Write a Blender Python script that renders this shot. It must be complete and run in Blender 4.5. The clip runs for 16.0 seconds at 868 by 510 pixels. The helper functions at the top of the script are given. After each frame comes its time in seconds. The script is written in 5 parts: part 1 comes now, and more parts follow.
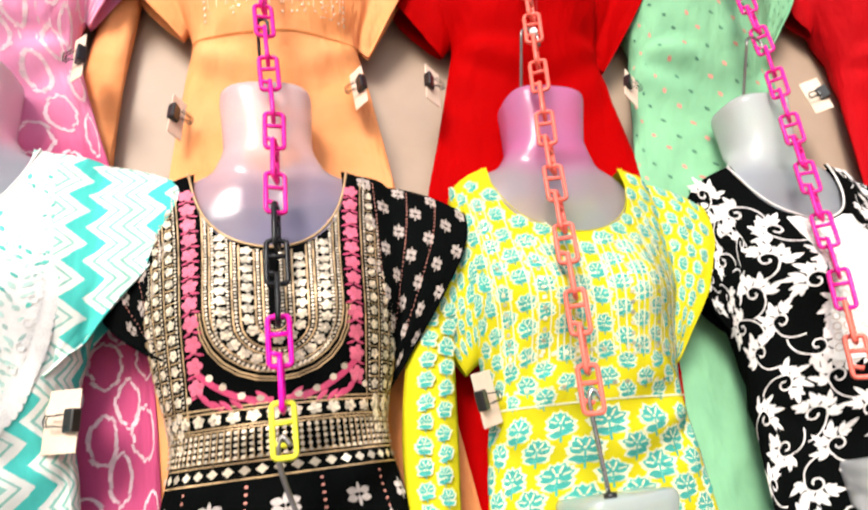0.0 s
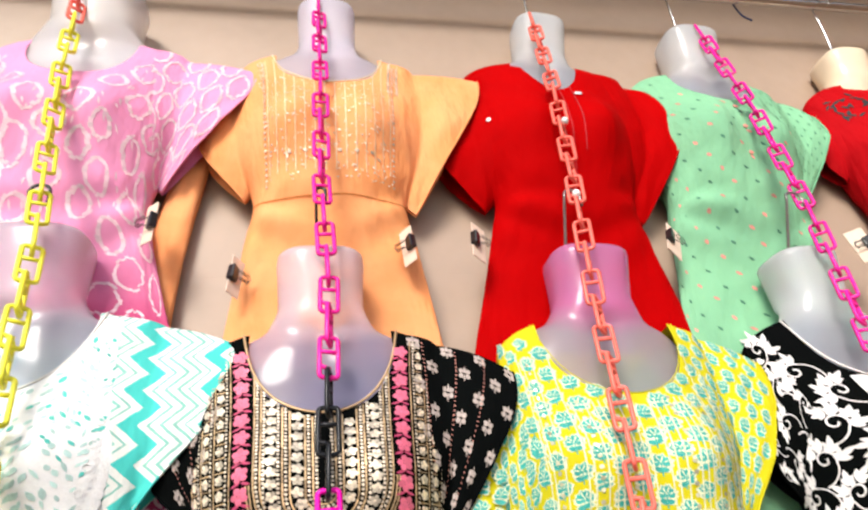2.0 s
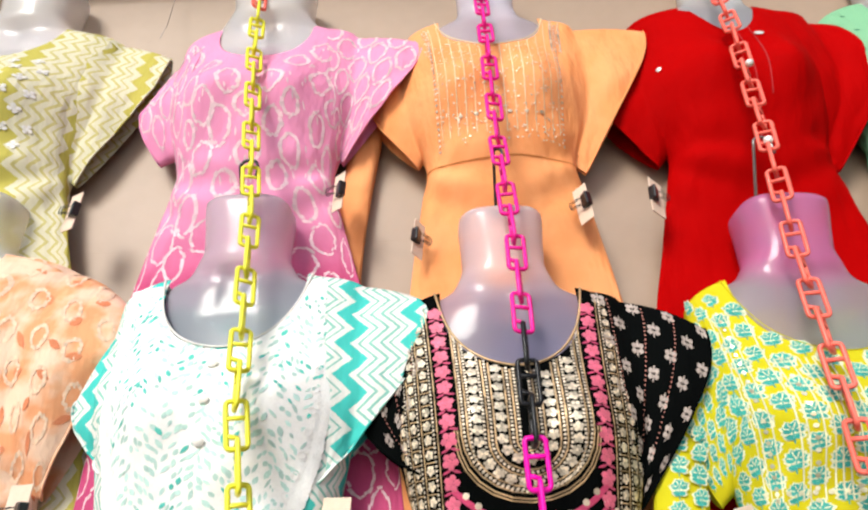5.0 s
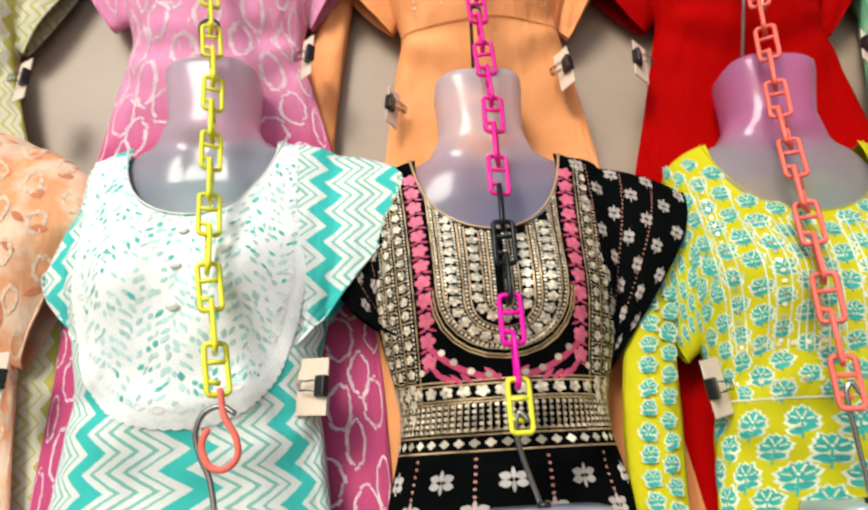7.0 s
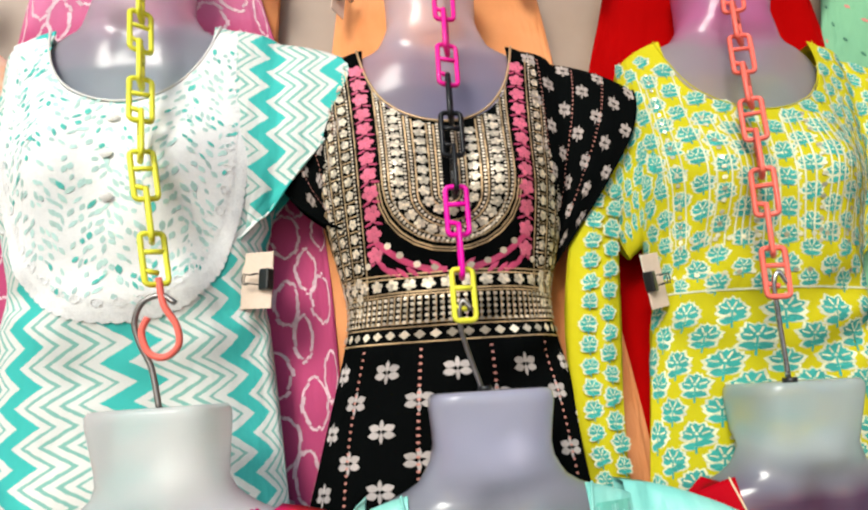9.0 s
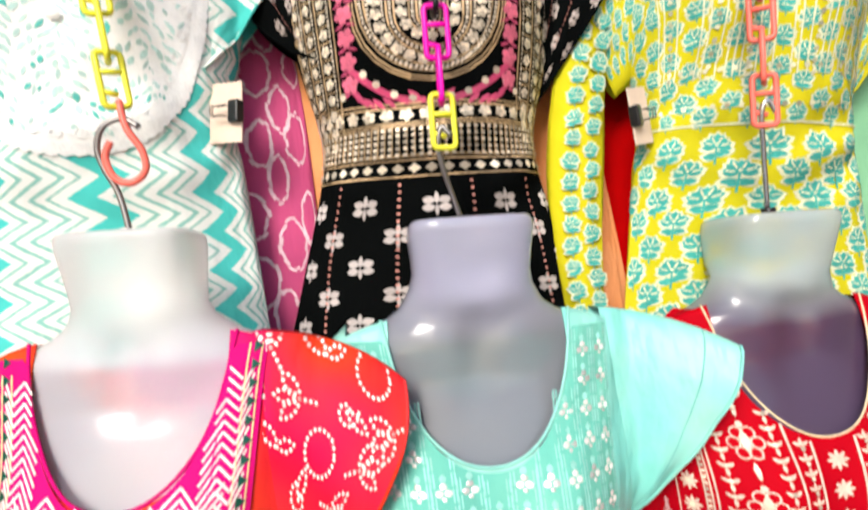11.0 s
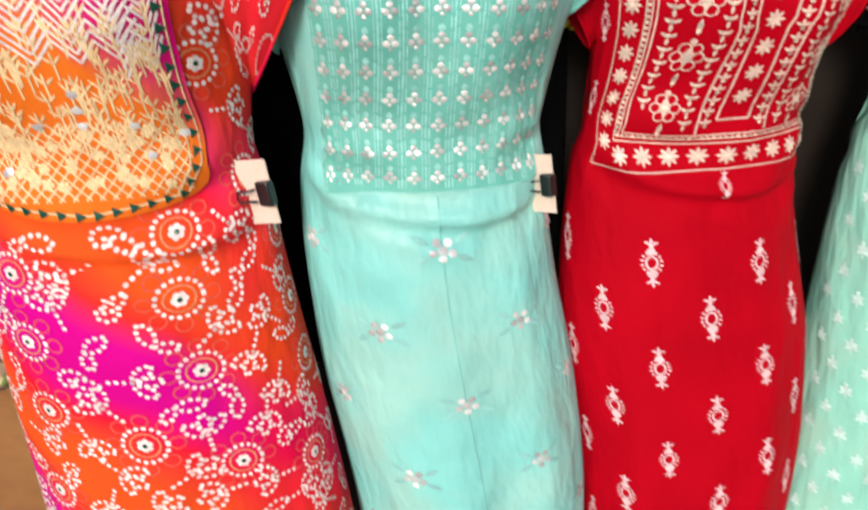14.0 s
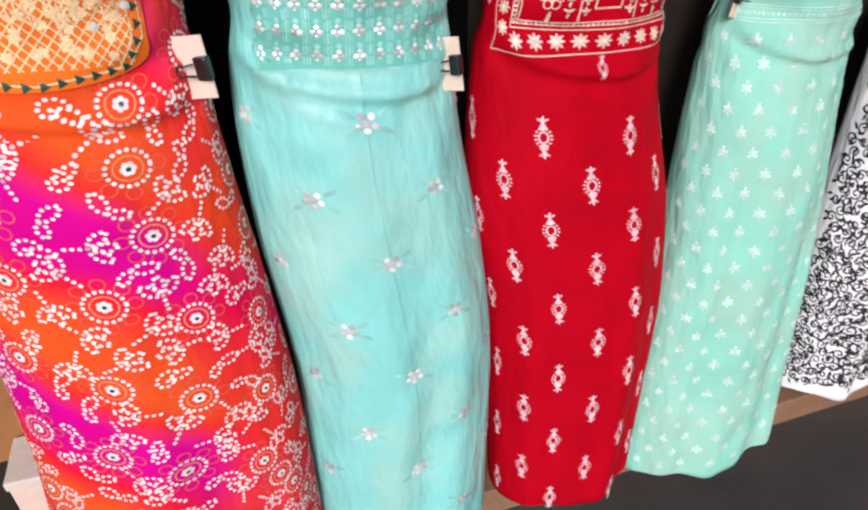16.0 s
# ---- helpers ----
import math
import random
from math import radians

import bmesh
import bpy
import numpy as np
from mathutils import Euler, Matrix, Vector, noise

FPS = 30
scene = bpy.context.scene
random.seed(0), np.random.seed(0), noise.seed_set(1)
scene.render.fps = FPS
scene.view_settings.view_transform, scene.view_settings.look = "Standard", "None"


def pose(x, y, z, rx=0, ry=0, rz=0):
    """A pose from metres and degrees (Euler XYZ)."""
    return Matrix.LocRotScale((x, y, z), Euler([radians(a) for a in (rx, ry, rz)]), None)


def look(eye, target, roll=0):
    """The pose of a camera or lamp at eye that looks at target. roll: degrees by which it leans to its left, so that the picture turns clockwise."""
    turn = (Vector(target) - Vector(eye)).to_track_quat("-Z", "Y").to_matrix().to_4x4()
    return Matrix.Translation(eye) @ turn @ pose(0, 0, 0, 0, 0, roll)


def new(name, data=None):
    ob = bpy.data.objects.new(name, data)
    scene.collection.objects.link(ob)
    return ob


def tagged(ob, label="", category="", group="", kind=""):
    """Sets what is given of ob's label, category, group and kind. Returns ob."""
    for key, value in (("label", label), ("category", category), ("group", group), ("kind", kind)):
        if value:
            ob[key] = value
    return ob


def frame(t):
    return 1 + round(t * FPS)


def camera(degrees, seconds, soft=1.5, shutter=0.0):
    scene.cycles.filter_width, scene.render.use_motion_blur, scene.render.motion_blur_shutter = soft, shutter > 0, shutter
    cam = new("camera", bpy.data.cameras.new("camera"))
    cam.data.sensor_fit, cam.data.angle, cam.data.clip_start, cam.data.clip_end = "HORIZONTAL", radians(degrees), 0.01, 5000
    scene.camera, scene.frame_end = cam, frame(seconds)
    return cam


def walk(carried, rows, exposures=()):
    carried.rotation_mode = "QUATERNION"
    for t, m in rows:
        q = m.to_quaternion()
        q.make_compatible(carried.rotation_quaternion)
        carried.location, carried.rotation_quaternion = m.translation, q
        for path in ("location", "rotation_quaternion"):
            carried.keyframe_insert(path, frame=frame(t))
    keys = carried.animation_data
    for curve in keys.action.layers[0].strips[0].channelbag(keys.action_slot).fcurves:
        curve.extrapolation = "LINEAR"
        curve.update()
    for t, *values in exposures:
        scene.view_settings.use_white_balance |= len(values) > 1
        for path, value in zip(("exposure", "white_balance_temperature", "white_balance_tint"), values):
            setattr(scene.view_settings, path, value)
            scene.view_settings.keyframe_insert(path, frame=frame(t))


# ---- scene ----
cam = camera(70.5, 16.0, 2.2, 0.5)
METRES, EYE, TILT, LEAN, TURN = 0.6, 1.62, 19.0, 7.5, -12.0
ROWS = [
    (0.0, 0.0, 0.0, 0.0, 0.0, 0.0, -0.0),
    (0.5, -0.0009, 0.002, 0.0214, -0.6, 3.17, 0.21),
    (1.0, -0.0091, -0.0038, 0.0435, 0.66, 6.11, -0.03),
    (1.5, -0.0214, -0.0077, 0.0606, 1.99, 8.85, -0.07),
    (2.0, -0.0327, -0.0179, 0.0768, 3.09, 11.35, -0.3),
    (2.5, -0.0434, -0.0304, 0.0795, 4.94, 12.92, -0.73),
    (3.0, -0.0557, -0.0325, 0.0787, 5.54, 12.59, -0.93),
    (3.5, -0.0984, -0.0495, 0.079, 10.03, 12.02, -0.72),
    (4.0, -0.138, -0.0567, 0.069, 14.52, 10.98, -0.69),
    (6.5, -0.158, -0.0378, 0.006, 14.71, 1.88, -0.63),
    (7.0, -0.1467, -0.0226, -0.0175, 13.09, -0.91, -0.03),
    (7.5, -0.1405, -0.0158, -0.0316, 11.77, -2.64, -0.03),
    (8.0, -0.1371, -0.013, -0.0399, 11.14, -3.62, -0.31),
    (8.5, -0.1292, -0.0108, -0.0576, 10.06, -5.98, -0.69),
    (11.0, -0.1197, -0.0053, -0.1712, 7.67, -18.26, -0.92),
    (11.5, -0.1178, -0.0065, -0.23, 6.65, -23.55, -2.82),
    (12.0, -0.1067, -0.0225, -0.2802, 6.28, -28.08, -3.55),
    (12.5, -0.0949, -0.039, -0.3383, 6.02, -33.96, -3.7),
    (13.0, -0.0836, -0.0525, -0.3693, 5.25, -36.03, -3.19),
    (13.5, -0.0911, -0.0844, -0.4116, 5.7, -42.94, -3.46),
    (14.0, -0.1053, -0.1222, -0.4383, 3.9, -47.8, -6.5),
    (14.5, -0.1281, -0.1878, -0.4473, 0.96, -50.92, -9.42),
    (15.0, -0.1543, -0.2466, -0.4376, -0.67, -53.74, -10.71),
    (15.5, -0.1721, -0.2908, -0.4211, -2.09, -52.95, -11.5),
    (16.0, -0.1617, -0.3022, -0.3964, -4.25, -53.42, -12.39),
]
EXPOSURES = [(0.0, 1.2, 6700, 10), (2.5, 1.0, 6500, 10), (4.0, 0.9, 6500, 10), (6.5, 0.60, 6450, 2), (8.5, 0.55, 6450, 4), (11.0, 0.95, 6600, 10), (12.5, 0.6, 6700, 10), (14.5, 0.55, 6450, 17), (16.0, 0.48, 6150, 21)]
walk(cam, [(t, pose(0, 0, EYE, TILT, LEAN, TURN) @ pose(METRES * x, METRES * y, METRES * z, 90 + pitch, roll, yaw)) for t, x, y, z, yaw, pitch, roll in ROWS], EXPOSURES)

# ---- light ----
world = bpy.data.worlds.new("daylight")
scene.world = world
world.use_nodes = True
wn = world.node_tree
sky = wn.nodes.new("ShaderNodeTexSky")
sky.sky_type = "NISHITA"
sky.sun_disc = False
sky.sun_elevation, sky.sun_rotation = radians(31), radians(202)
wn.nodes["Background"].inputs["Strength"].default_value = 0.115
wn.links.new(sky.outputs["Color"], wn.nodes["Background"].inputs["Color"])
sun = new("sun", bpy.data.lights.new("sun", "SUN"))
sun.data.energy, sun.data.angle, sun.data.color = 2.0, radians(20), (1.0, 0.95, 0.88)
sun.matrix_world = look((-1.7, -3.4, 3.7), (0, 0.7, 1.2))


# ---- materials ----
def material(name):
    m = bpy.data.materials.new(name)
    m.use_nodes = True
    return m, m.node_tree, m.node_tree.nodes["Principled BSDF"]


def nd(tree, kind, ins=(), operation=""):
    n = tree.nodes.new(kind)
    if operation:
        n.operation = operation
    for i, v in enumerate(ins):
        if v is None:
            continue
        if isinstance(v, bpy.types.NodeSocket):
            tree.links.new(v, n.inputs[i])
        else:
            n.inputs[i].default_value = v
    return n


def mth(tree, op, a, b=0.0, c=0.0):
    return nd(tree, "ShaderNodeMath", (a, b, c), operation=op).outputs[0]


def mix(tree, fac, a, b):
    n = tree.nodes.new("ShaderNodeMix")
    n.data_type = "RGBA"
    for sock, v in ((n.inputs[0], fac), (n.inputs[6], a), (n.inputs[7], b)):
        if isinstance(v, bpy.types.NodeSocket):
            tree.links.new(v, sock)
        else:
            sock.default_value = v if isinstance(v, float) else (*v[:3], 1)
    return n.outputs[2]


def coords(tree, kind="UV"):
    return tree.nodes.new("ShaderNodeTexCoord").outputs[kind]


def weave(tree, bsdf, vec, col, rough=0.75, strength=0.25, crease=0.65, gloss=0.06):
    """Cloth finish: thread grain, soft crumple and slight tone changes."""
    thread = nd(tree, "ShaderNodeTexNoise", (vec, None, 900.0, 2.0)).outputs[0]
    big = nd(tree, "ShaderNodeTexNoise", (vec, None, 9.0, 4.0)).outputs[0]
    fold = nd(tree, "ShaderNodeTexNoise", (nd(tree, "ShaderNodeMapping", (vec, None, None, (1.0, 0.35, 1.0))).outputs[0], None, 22.0, 3.0)).outputs[0]
    tone = nd(tree, "ShaderNodeMapRange", (mth(tree, "ADD", mth(tree, "MULTIPLY", thread, 0.35), mth(tree, "MULTIPLY", big, 0.65)), 0.3, 0.7, 0.86, 1.1)).outputs[0]
    hsv = nd(tree, "ShaderNodeHueSaturation", (0.5, 1.0, tone, 1.0, col))
    tree.links.new(hsv.outputs[0], bsdf.inputs["Base Color"])
    b1 = nd(tree, "ShaderNodeBump", (strength, 0.0006), ) 
    tree.links.new(thread, b1.inputs["Height"])
    b2 = nd(tree, "ShaderNodeBump", (crease, 0.017))
    small = nd(tree, "ShaderNodeTexNoise", (nd(tree, "ShaderNodeMapping", (vec, None, (0.0, 0.0, 0.5), (1.0, 0.5, 1.0))).outputs[0], None, 64.0, 2.0)).outputs[0]
    tree.links.new(mth(tree, "ADD", fold, mth(tree, "MULTIPLY", small, 0.16)), b2.inputs["Height"])
    tree.links.new(b1.outputs[0], b2.inputs["Normal"])
    tree.links.new(b2.outputs[0], bsdf.inputs["Normal"])
    bsdf.inputs["Roughness"].default_value = rough
    bsdf.inputs["Specular IOR Level"].default_value = gloss


def rgb(tree, c):
    n = tree.nodes.new("ShaderNodeRGB")
    n.outputs[0].default_value = (*c, 1)
    return n.outputs[0]


def cloth(name, c, c2=None, scale=14.0, rough=0.75, crease=0.65, gloss=0.06):
    """Plain or softly mottled dyed cloth."""
    m, t, b = material(name)
    vec = coords(t)
    col = rgb(t, c)
    if c2:
        n = nd(t, "ShaderNodeTexNoise", (vec, None, scale, 3.0)).outputs[0]
        col = mix(t, nd(t, "ShaderNodeMapRange", (n, 0.42, 0.6, 0.0, 1.0)).outputs[0], c, c2)
    weave(t, b, vec, col, rough, 0.25, crease, gloss)
    return m


def chevron(name, base, bold, fine, period=0.11, amp=0.016, wave=0.034):
    """Zigzag stripes running down the cloth: a bold band and thin outlines."""
    m, t, b = material(name)
    vec = coords(t)
    sep = nd(t, "ShaderNodeSeparateXYZ", (vec,))
    jag = nd(t, "ShaderNodeTexNoise", (vec, None, 140.0, 1.0)).outputs[0]
    tri = mth(t, "PINGPONG", sep.outputs[1], wave / 2)
    x = mth(t, "ADD", sep.outputs[0], mth(t, "MULTIPLY", tri, 2 * amp / wave))
    x = mth(t, "ADD", x, mth(t, "MULTIPLY", jag, 0.003))
    f = mth(t, "FRACT", mth(t, "ADD", mth(t, "DIVIDE", x, period), 50.0))

    def band(c, w):
        return mth(t, "LESS_THAN", mth(t, "ABSOLUTE", mth(t, "SUBTRACT", f, c)), w)
    col = mix(t, band(0.24, 0.12), base, bold)
    thin = mth(t, "MAXIMUM", mth(t, "MAXIMUM", band(0.49, 0.026), band(0.66, 0.030)), mth(t, "MAXIMUM", band(0.83, 0.030), band(0.97, 0.020)))
    col = mix(t, thin, col, fine)
    weave(t, b, vec, col, 0.78)
    return m


def dyed_bands(name):
    """Tie-dyed cotton: slanting bands of orange, red and magenta that bleed into one another."""
    m, t, b = material(name)
    vec = coords(t)
    sep = nd(t, "ShaderNodeSeparateXYZ", (vec,))
    n = nd(t, "ShaderNodeTexNoise", (vec, None, 6.0, 2.0)).outputs[0]
    v = mth(t, "ADD", mth(t, "MULTIPLY", sep.outputs[1], 3.6), mth(t, "MULTIPLY", sep.outputs[0], 3.0))
    v = mth(t, "ADD", v, mth(t, "MULTIPLY", n, 0.4))
    f = mth(t, "FRACT", mth(t, "ADD", v, 20.54))
    ramp = t.nodes.new("ShaderNodeValToRGB")
    t.links.new(f, ramp.inputs[0])
    el = ramp.color_ramp.elements
    el[0].position, el[0].color = 0.0, (0.72, 0.010, 0.030, 1)
    el[1].position, el[1].color = 1.0, (0.72, 0.010, 0.030, 1)
    for p, c in ((0.14, (0.60, 0.002, 0.22)), (0.36, (0.62, 0.002, 0.24)), (0.50, (0.74, 0.03, 0.02)), (0.62, (0.76, 0.09, 0.012)), (0.82, (0.74, 0.075, 0.012))):
        e = el.new(p)
        e.color = (*c, 1)
    ob = nd(t, "ShaderNodeSeparateXYZ", (coords(t, "Object"),))
    side = mth(t, "ADD", ob.outputs[0], mth(t, "MULTIPLY", n, 0.05))
    red = mix(t, nd(t, "ShaderNodeMapRange", (n, 0.35, 0.65, 0.0, 1.0)).outputs[0], (0.72, 0.005, 0.035), (0.76, 0.05, 0.012))
    col = nd(t, "ShaderNodeMix", ())
    col.data_type = "RGBA"
    t.links.new(nd(t, "ShaderNodeMapRange", (side, 0.09, 0.14, 0.0, 0.85)).outputs[0], col.inputs[0])
    t.links.new(ramp.outputs[0], col.inputs[6])
    t.links.new(red, col.inputs[7])
    weave(t, b, vec, col.outputs[2], 0.75)
    return m


def two_tone_cotton(name, top, low, h, soft, rise=0.0):
    """Cotton in two colours, one running into the other at a height: dye for the yoke, painted-in shade for the pink
    skirt.
    """
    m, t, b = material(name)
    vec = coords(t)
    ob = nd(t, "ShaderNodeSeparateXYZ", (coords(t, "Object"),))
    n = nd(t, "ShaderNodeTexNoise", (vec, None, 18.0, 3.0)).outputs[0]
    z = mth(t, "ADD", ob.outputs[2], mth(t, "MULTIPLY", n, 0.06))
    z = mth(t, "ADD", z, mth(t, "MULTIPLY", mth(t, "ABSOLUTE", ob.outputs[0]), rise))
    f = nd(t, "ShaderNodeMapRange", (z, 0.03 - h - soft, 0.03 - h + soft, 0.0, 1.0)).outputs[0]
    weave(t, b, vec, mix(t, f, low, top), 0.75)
    return m


def thread(name, c, rough=0.45, metal=0.0, bump=0.4, vary=0.2):
    """Embroidery yarn, foil print or sequin: slightly uneven, faintly glossy."""
    m, t, b = material(name)
    vec = coords(t, "Object")
    n = nd(t, "ShaderNodeTexNoise", (vec, None, 600.0, 2.0)).outputs[0]
    big = nd(t, "ShaderNodeTexNoise", (vec, None, 40.0, 2.0)).outputs[0]
    v = nd(t, "ShaderNodeMapRange", (mth(t, "ADD", mth(t, "MULTIPLY", n, 0.5), mth(t, "MULTIPLY", big, 0.5)), 0.3, 0.7, 0.75, 1.1)).outputs[0]
    each = t.nodes.new("ShaderNodeNewGeometry").outputs["Random Per Island"]
    v = mth(t, "MULTIPLY", v, nd(t, "ShaderNodeMapRange", (each, 0.0, 1.0, 1.0 - vary, 1.0 + 0.35 * vary)).outputs[0])
    hsv = nd(t, "ShaderNodeHueSaturation", (0.5, 1.0, v, 1.0, (*c, 1)))
    t.links.new(hsv.outputs[0], b.inputs["Base Color"])
    bp = nd(t, "ShaderNodeBump", (bump, 0.001))
    t.links.new(n, bp.inputs["Height"])
    t.links.new(bp.outputs[0], b.inputs["Normal"])
    b.inputs["Roughness"].default_value, b.inputs["Metallic"].default_value = rough, metal
    return m


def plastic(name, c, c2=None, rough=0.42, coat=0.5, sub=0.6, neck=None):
    """Moulded plastic with faint cloudiness and scuffs; neck: a tint that paints in light coming through the neck."""
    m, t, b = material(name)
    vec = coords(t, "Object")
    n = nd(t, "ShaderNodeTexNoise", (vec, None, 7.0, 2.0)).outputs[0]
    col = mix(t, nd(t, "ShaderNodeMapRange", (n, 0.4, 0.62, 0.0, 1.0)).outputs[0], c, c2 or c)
    # tint by height stands in for light passing through the neck
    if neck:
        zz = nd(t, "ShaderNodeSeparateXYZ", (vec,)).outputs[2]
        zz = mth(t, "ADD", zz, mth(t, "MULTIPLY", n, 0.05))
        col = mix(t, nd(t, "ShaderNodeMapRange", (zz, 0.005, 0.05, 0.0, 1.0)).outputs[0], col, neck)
    scuff = nd(t, "ShaderNodeTexNoise", (vec, None, 70.0, 4.0)).outputs[0]
    t.links.new(col, b.inputs["Base Color"])
    t.links.new(nd(t, "ShaderNodeMapRange", (scuff, 0.3, 0.8, rough, rough + 0.12)).outputs[0], b.inputs["Roughness"])
    bp = nd(t, "ShaderNodeBump", (0.35, 0.02))
    t.links.new(nd(t, "ShaderNodeTexNoise", (vec, None, 14.0, 1.0)).outputs[0], bp.inputs["Height"])
    t.links.new(bp.outputs[0], b.inputs["Normal"])
    b.inputs["Coat Weight"].default_value = coat
    b.inputs["Coat Roughness"].default_value = 0.17
    b.inputs["Transmission Weight"].default_value = sub
    b.inputs["IOR"].default_value = 1.2
    return m


def plain(name, c, rough=0.6, metal=0.0, c2=None, scale=12.0, bump=0.15):
    m, t, b = material(name)
    vec = coords(t, "Object")
    n = nd(t, "ShaderNodeTexNoise", (vec, None, scale, 5.0)).outputs[0]
    fine = nd(t, "ShaderNodeTexNoise", (vec, None, scale * 12, 3.0)).outputs[0]
    f = mth(t, "ADD", mth(t, "MULTIPLY", n, 0.7), mth(t, "MULTIPLY", fine, 0.3))
    d = c2 or tuple(v * 0.82 for v in c)
    t.links.new(mix(t, nd(t, "ShaderNodeMapRange", (f, 0.35, 0.65, 0.0, 1.0)).outputs[0], c, d), b.inputs["Base Color"])
    bp = nd(t, "ShaderNodeBump", (bump, 0.003))
    t.links.new(fine, bp.inputs["Height"])
    t.links.new(bp.outputs[0], b.inputs["Normal"])
    b.inputs["Roughness"].default_value, b.inputs["Metallic"].default_value = rough, metal
    return m


WHITE = thread("white_thread", (0.85, 0.82, 0.78))
GOLD = thread("gold_thread", (0.70, 0.47, 0.25), 0.4, 0.3, 0.4, 0.55)
PALEGOLD = thread("pale_gold_sequin", (0.92, 0.78, 0.60), 0.3, 0.25, 0.4, 0.55)
SILVER = thread("silver_sequin", (0.94, 0.92, 0.88), 0.25, 0.25, 0.4, 0.5)
DKGREEN = thread("dark_green_stone", (0.01, 0.08, 0.05), 0.2)
BLACKT = thread("black_print", (0.012, 0.012, 0.014), 0.7)
METAL = plain("bright_steel", (0.62, 0.62, 0.62), 0.22, 1.0, None, 30.0, 0.05)
BLACKMETAL = plain("black_enamel", (0.012, 0.012, 0.013), 0.35, 0.0, None, 30.0, 0.05)
CARD = plain("cream_card", (0.78, 0.62, 0.50), 0.8, 0.0, (0.70, 0.54, 0.42), 25.0)
WALLM = plain("beige_wall_board", (0.39, 0.285, 0.215), 0.5, 0.0, (0.35, 0.255, 0.19), 3.0, 0.08)
WOOD = plain("worn_brown_wood", (0.30, 0.17, 0.09), 0.6, 0.0, (0.20, 0.11, 0.06), 6.0)
# wood taken to near-black to carry the shade between the hanging kurtis
SHADEWOOD = plain("shade_darkened_wood", (0.016, 0.009, 0.005), 0.6, 0.0, (0.010, 0.006, 0.003), 5.0)
FLOORM = plain("grey_cement_floor", (0.065, 0.06, 0.055), 0.5, 0.0, (0.045, 0.042, 0.04), 5.0)
CEILM = plain("white_ceiling_paint", (0.75, 0.73, 0.70), 0.8)
PAVE = plain("dusty_street", (0.46, 0.42, 0.38), 0.9)


# ---- mesh helpers ----
def link(name, verts, faces, mat, parent=None, label="", uv=None, smooth=True):
    me = bpy.data.meshes.new(name)
    me.from_pydata(verts, [], faces)
    if uv is not None:
        lay = me.uv_layers.new(name="UVMap")
        idx = np.empty(len(me.loops), dtype=np.int32)
        me.loops.foreach_get("vertex_index", idx)
        lay.data.foreach_set("uv", np.asarray(uv, dtype=np.float32)[idx].ravel())
    me.polygons.foreach_set("use_smooth", [smooth] * len(me.polygons))
    me.materials.append(mat)
    ob = new(name, me)
    if parent:
        ob.parent = parent
    if label:
        ob["label"] = label
    return ob


def part(name, bm, mat, parent=None, label="", smooth=False):
    me = bpy.data.meshes.new(name)
    bm.to_mesh(me)
    bm.free()
    me.polygons.foreach_set("use_smooth", [smooth] * len(me.polygons))
    me.materials.append(mat)
    ob = new(name, me)
    if parent:
        ob.parent = parent
    if label:
        ob["label"] = label
    return ob


def box(x0, x1, y0, y1, z0, z1, bevel=0.004):
    bm = bmesh.new()
    bmesh.ops.create_cube(bm, size=1)
    bmesh.ops.scale(bm, verts=bm.verts, vec=(x1 - x0, y1 - y0, z1 - z0))
    bmesh.ops.translate(bm, verts=bm.verts, vec=((x0 + x1) / 2, (y0 + y1) / 2, (z0 + z1) / 2))
    if bevel:
        bmesh.ops.bevel(bm, geom=bm.edges[:], offset=bevel, segments=2, affect="EDGES", profile=0.5)
    return bm


def tube(points, r, n=8, closed=False):
    """A round bar along points, as vertices and faces."""
    pts = [Vector(p) for p in points]
    vs, fs = [], []
    k = len(pts)
    ref = None
    for i, p in enumerate(pts):
        a = pts[(i - 1) % k] if closed or i else p
        b = pts[(i + 1) % k] if closed or i < k - 1 else p
        d = (b - a).normalized()
        if ref is None:
            ref = d.orthogonal()
        u = (ref - d * ref.dot(d)).normalized()
        ref = u
        v = d.cross(u)
        vs += [p + r * (math.cos(2 * math.pi * j / n) * u + math.sin(2 * math.pi * j / n) * v) for j in range(n)]
    for i in range(k if closed else k - 1):
        for j in range(n):
            fs.append((i * n + j, i * n + (j + 1) % n, (i + 1) % k * n + (j + 1) % n, (i + 1) % k * n + j))
    if not closed:
        fs += [tuple(range(n))[::-1], tuple((k - 1) * n + j for j in range(n))]
    return vs, fs


def joined(pieces):
    vs, fs = [], []
    for v, f in pieces:
        o = len(vs)
        vs += v
        fs += [tuple(i + o for i in q) for q in f]
    return vs, fs


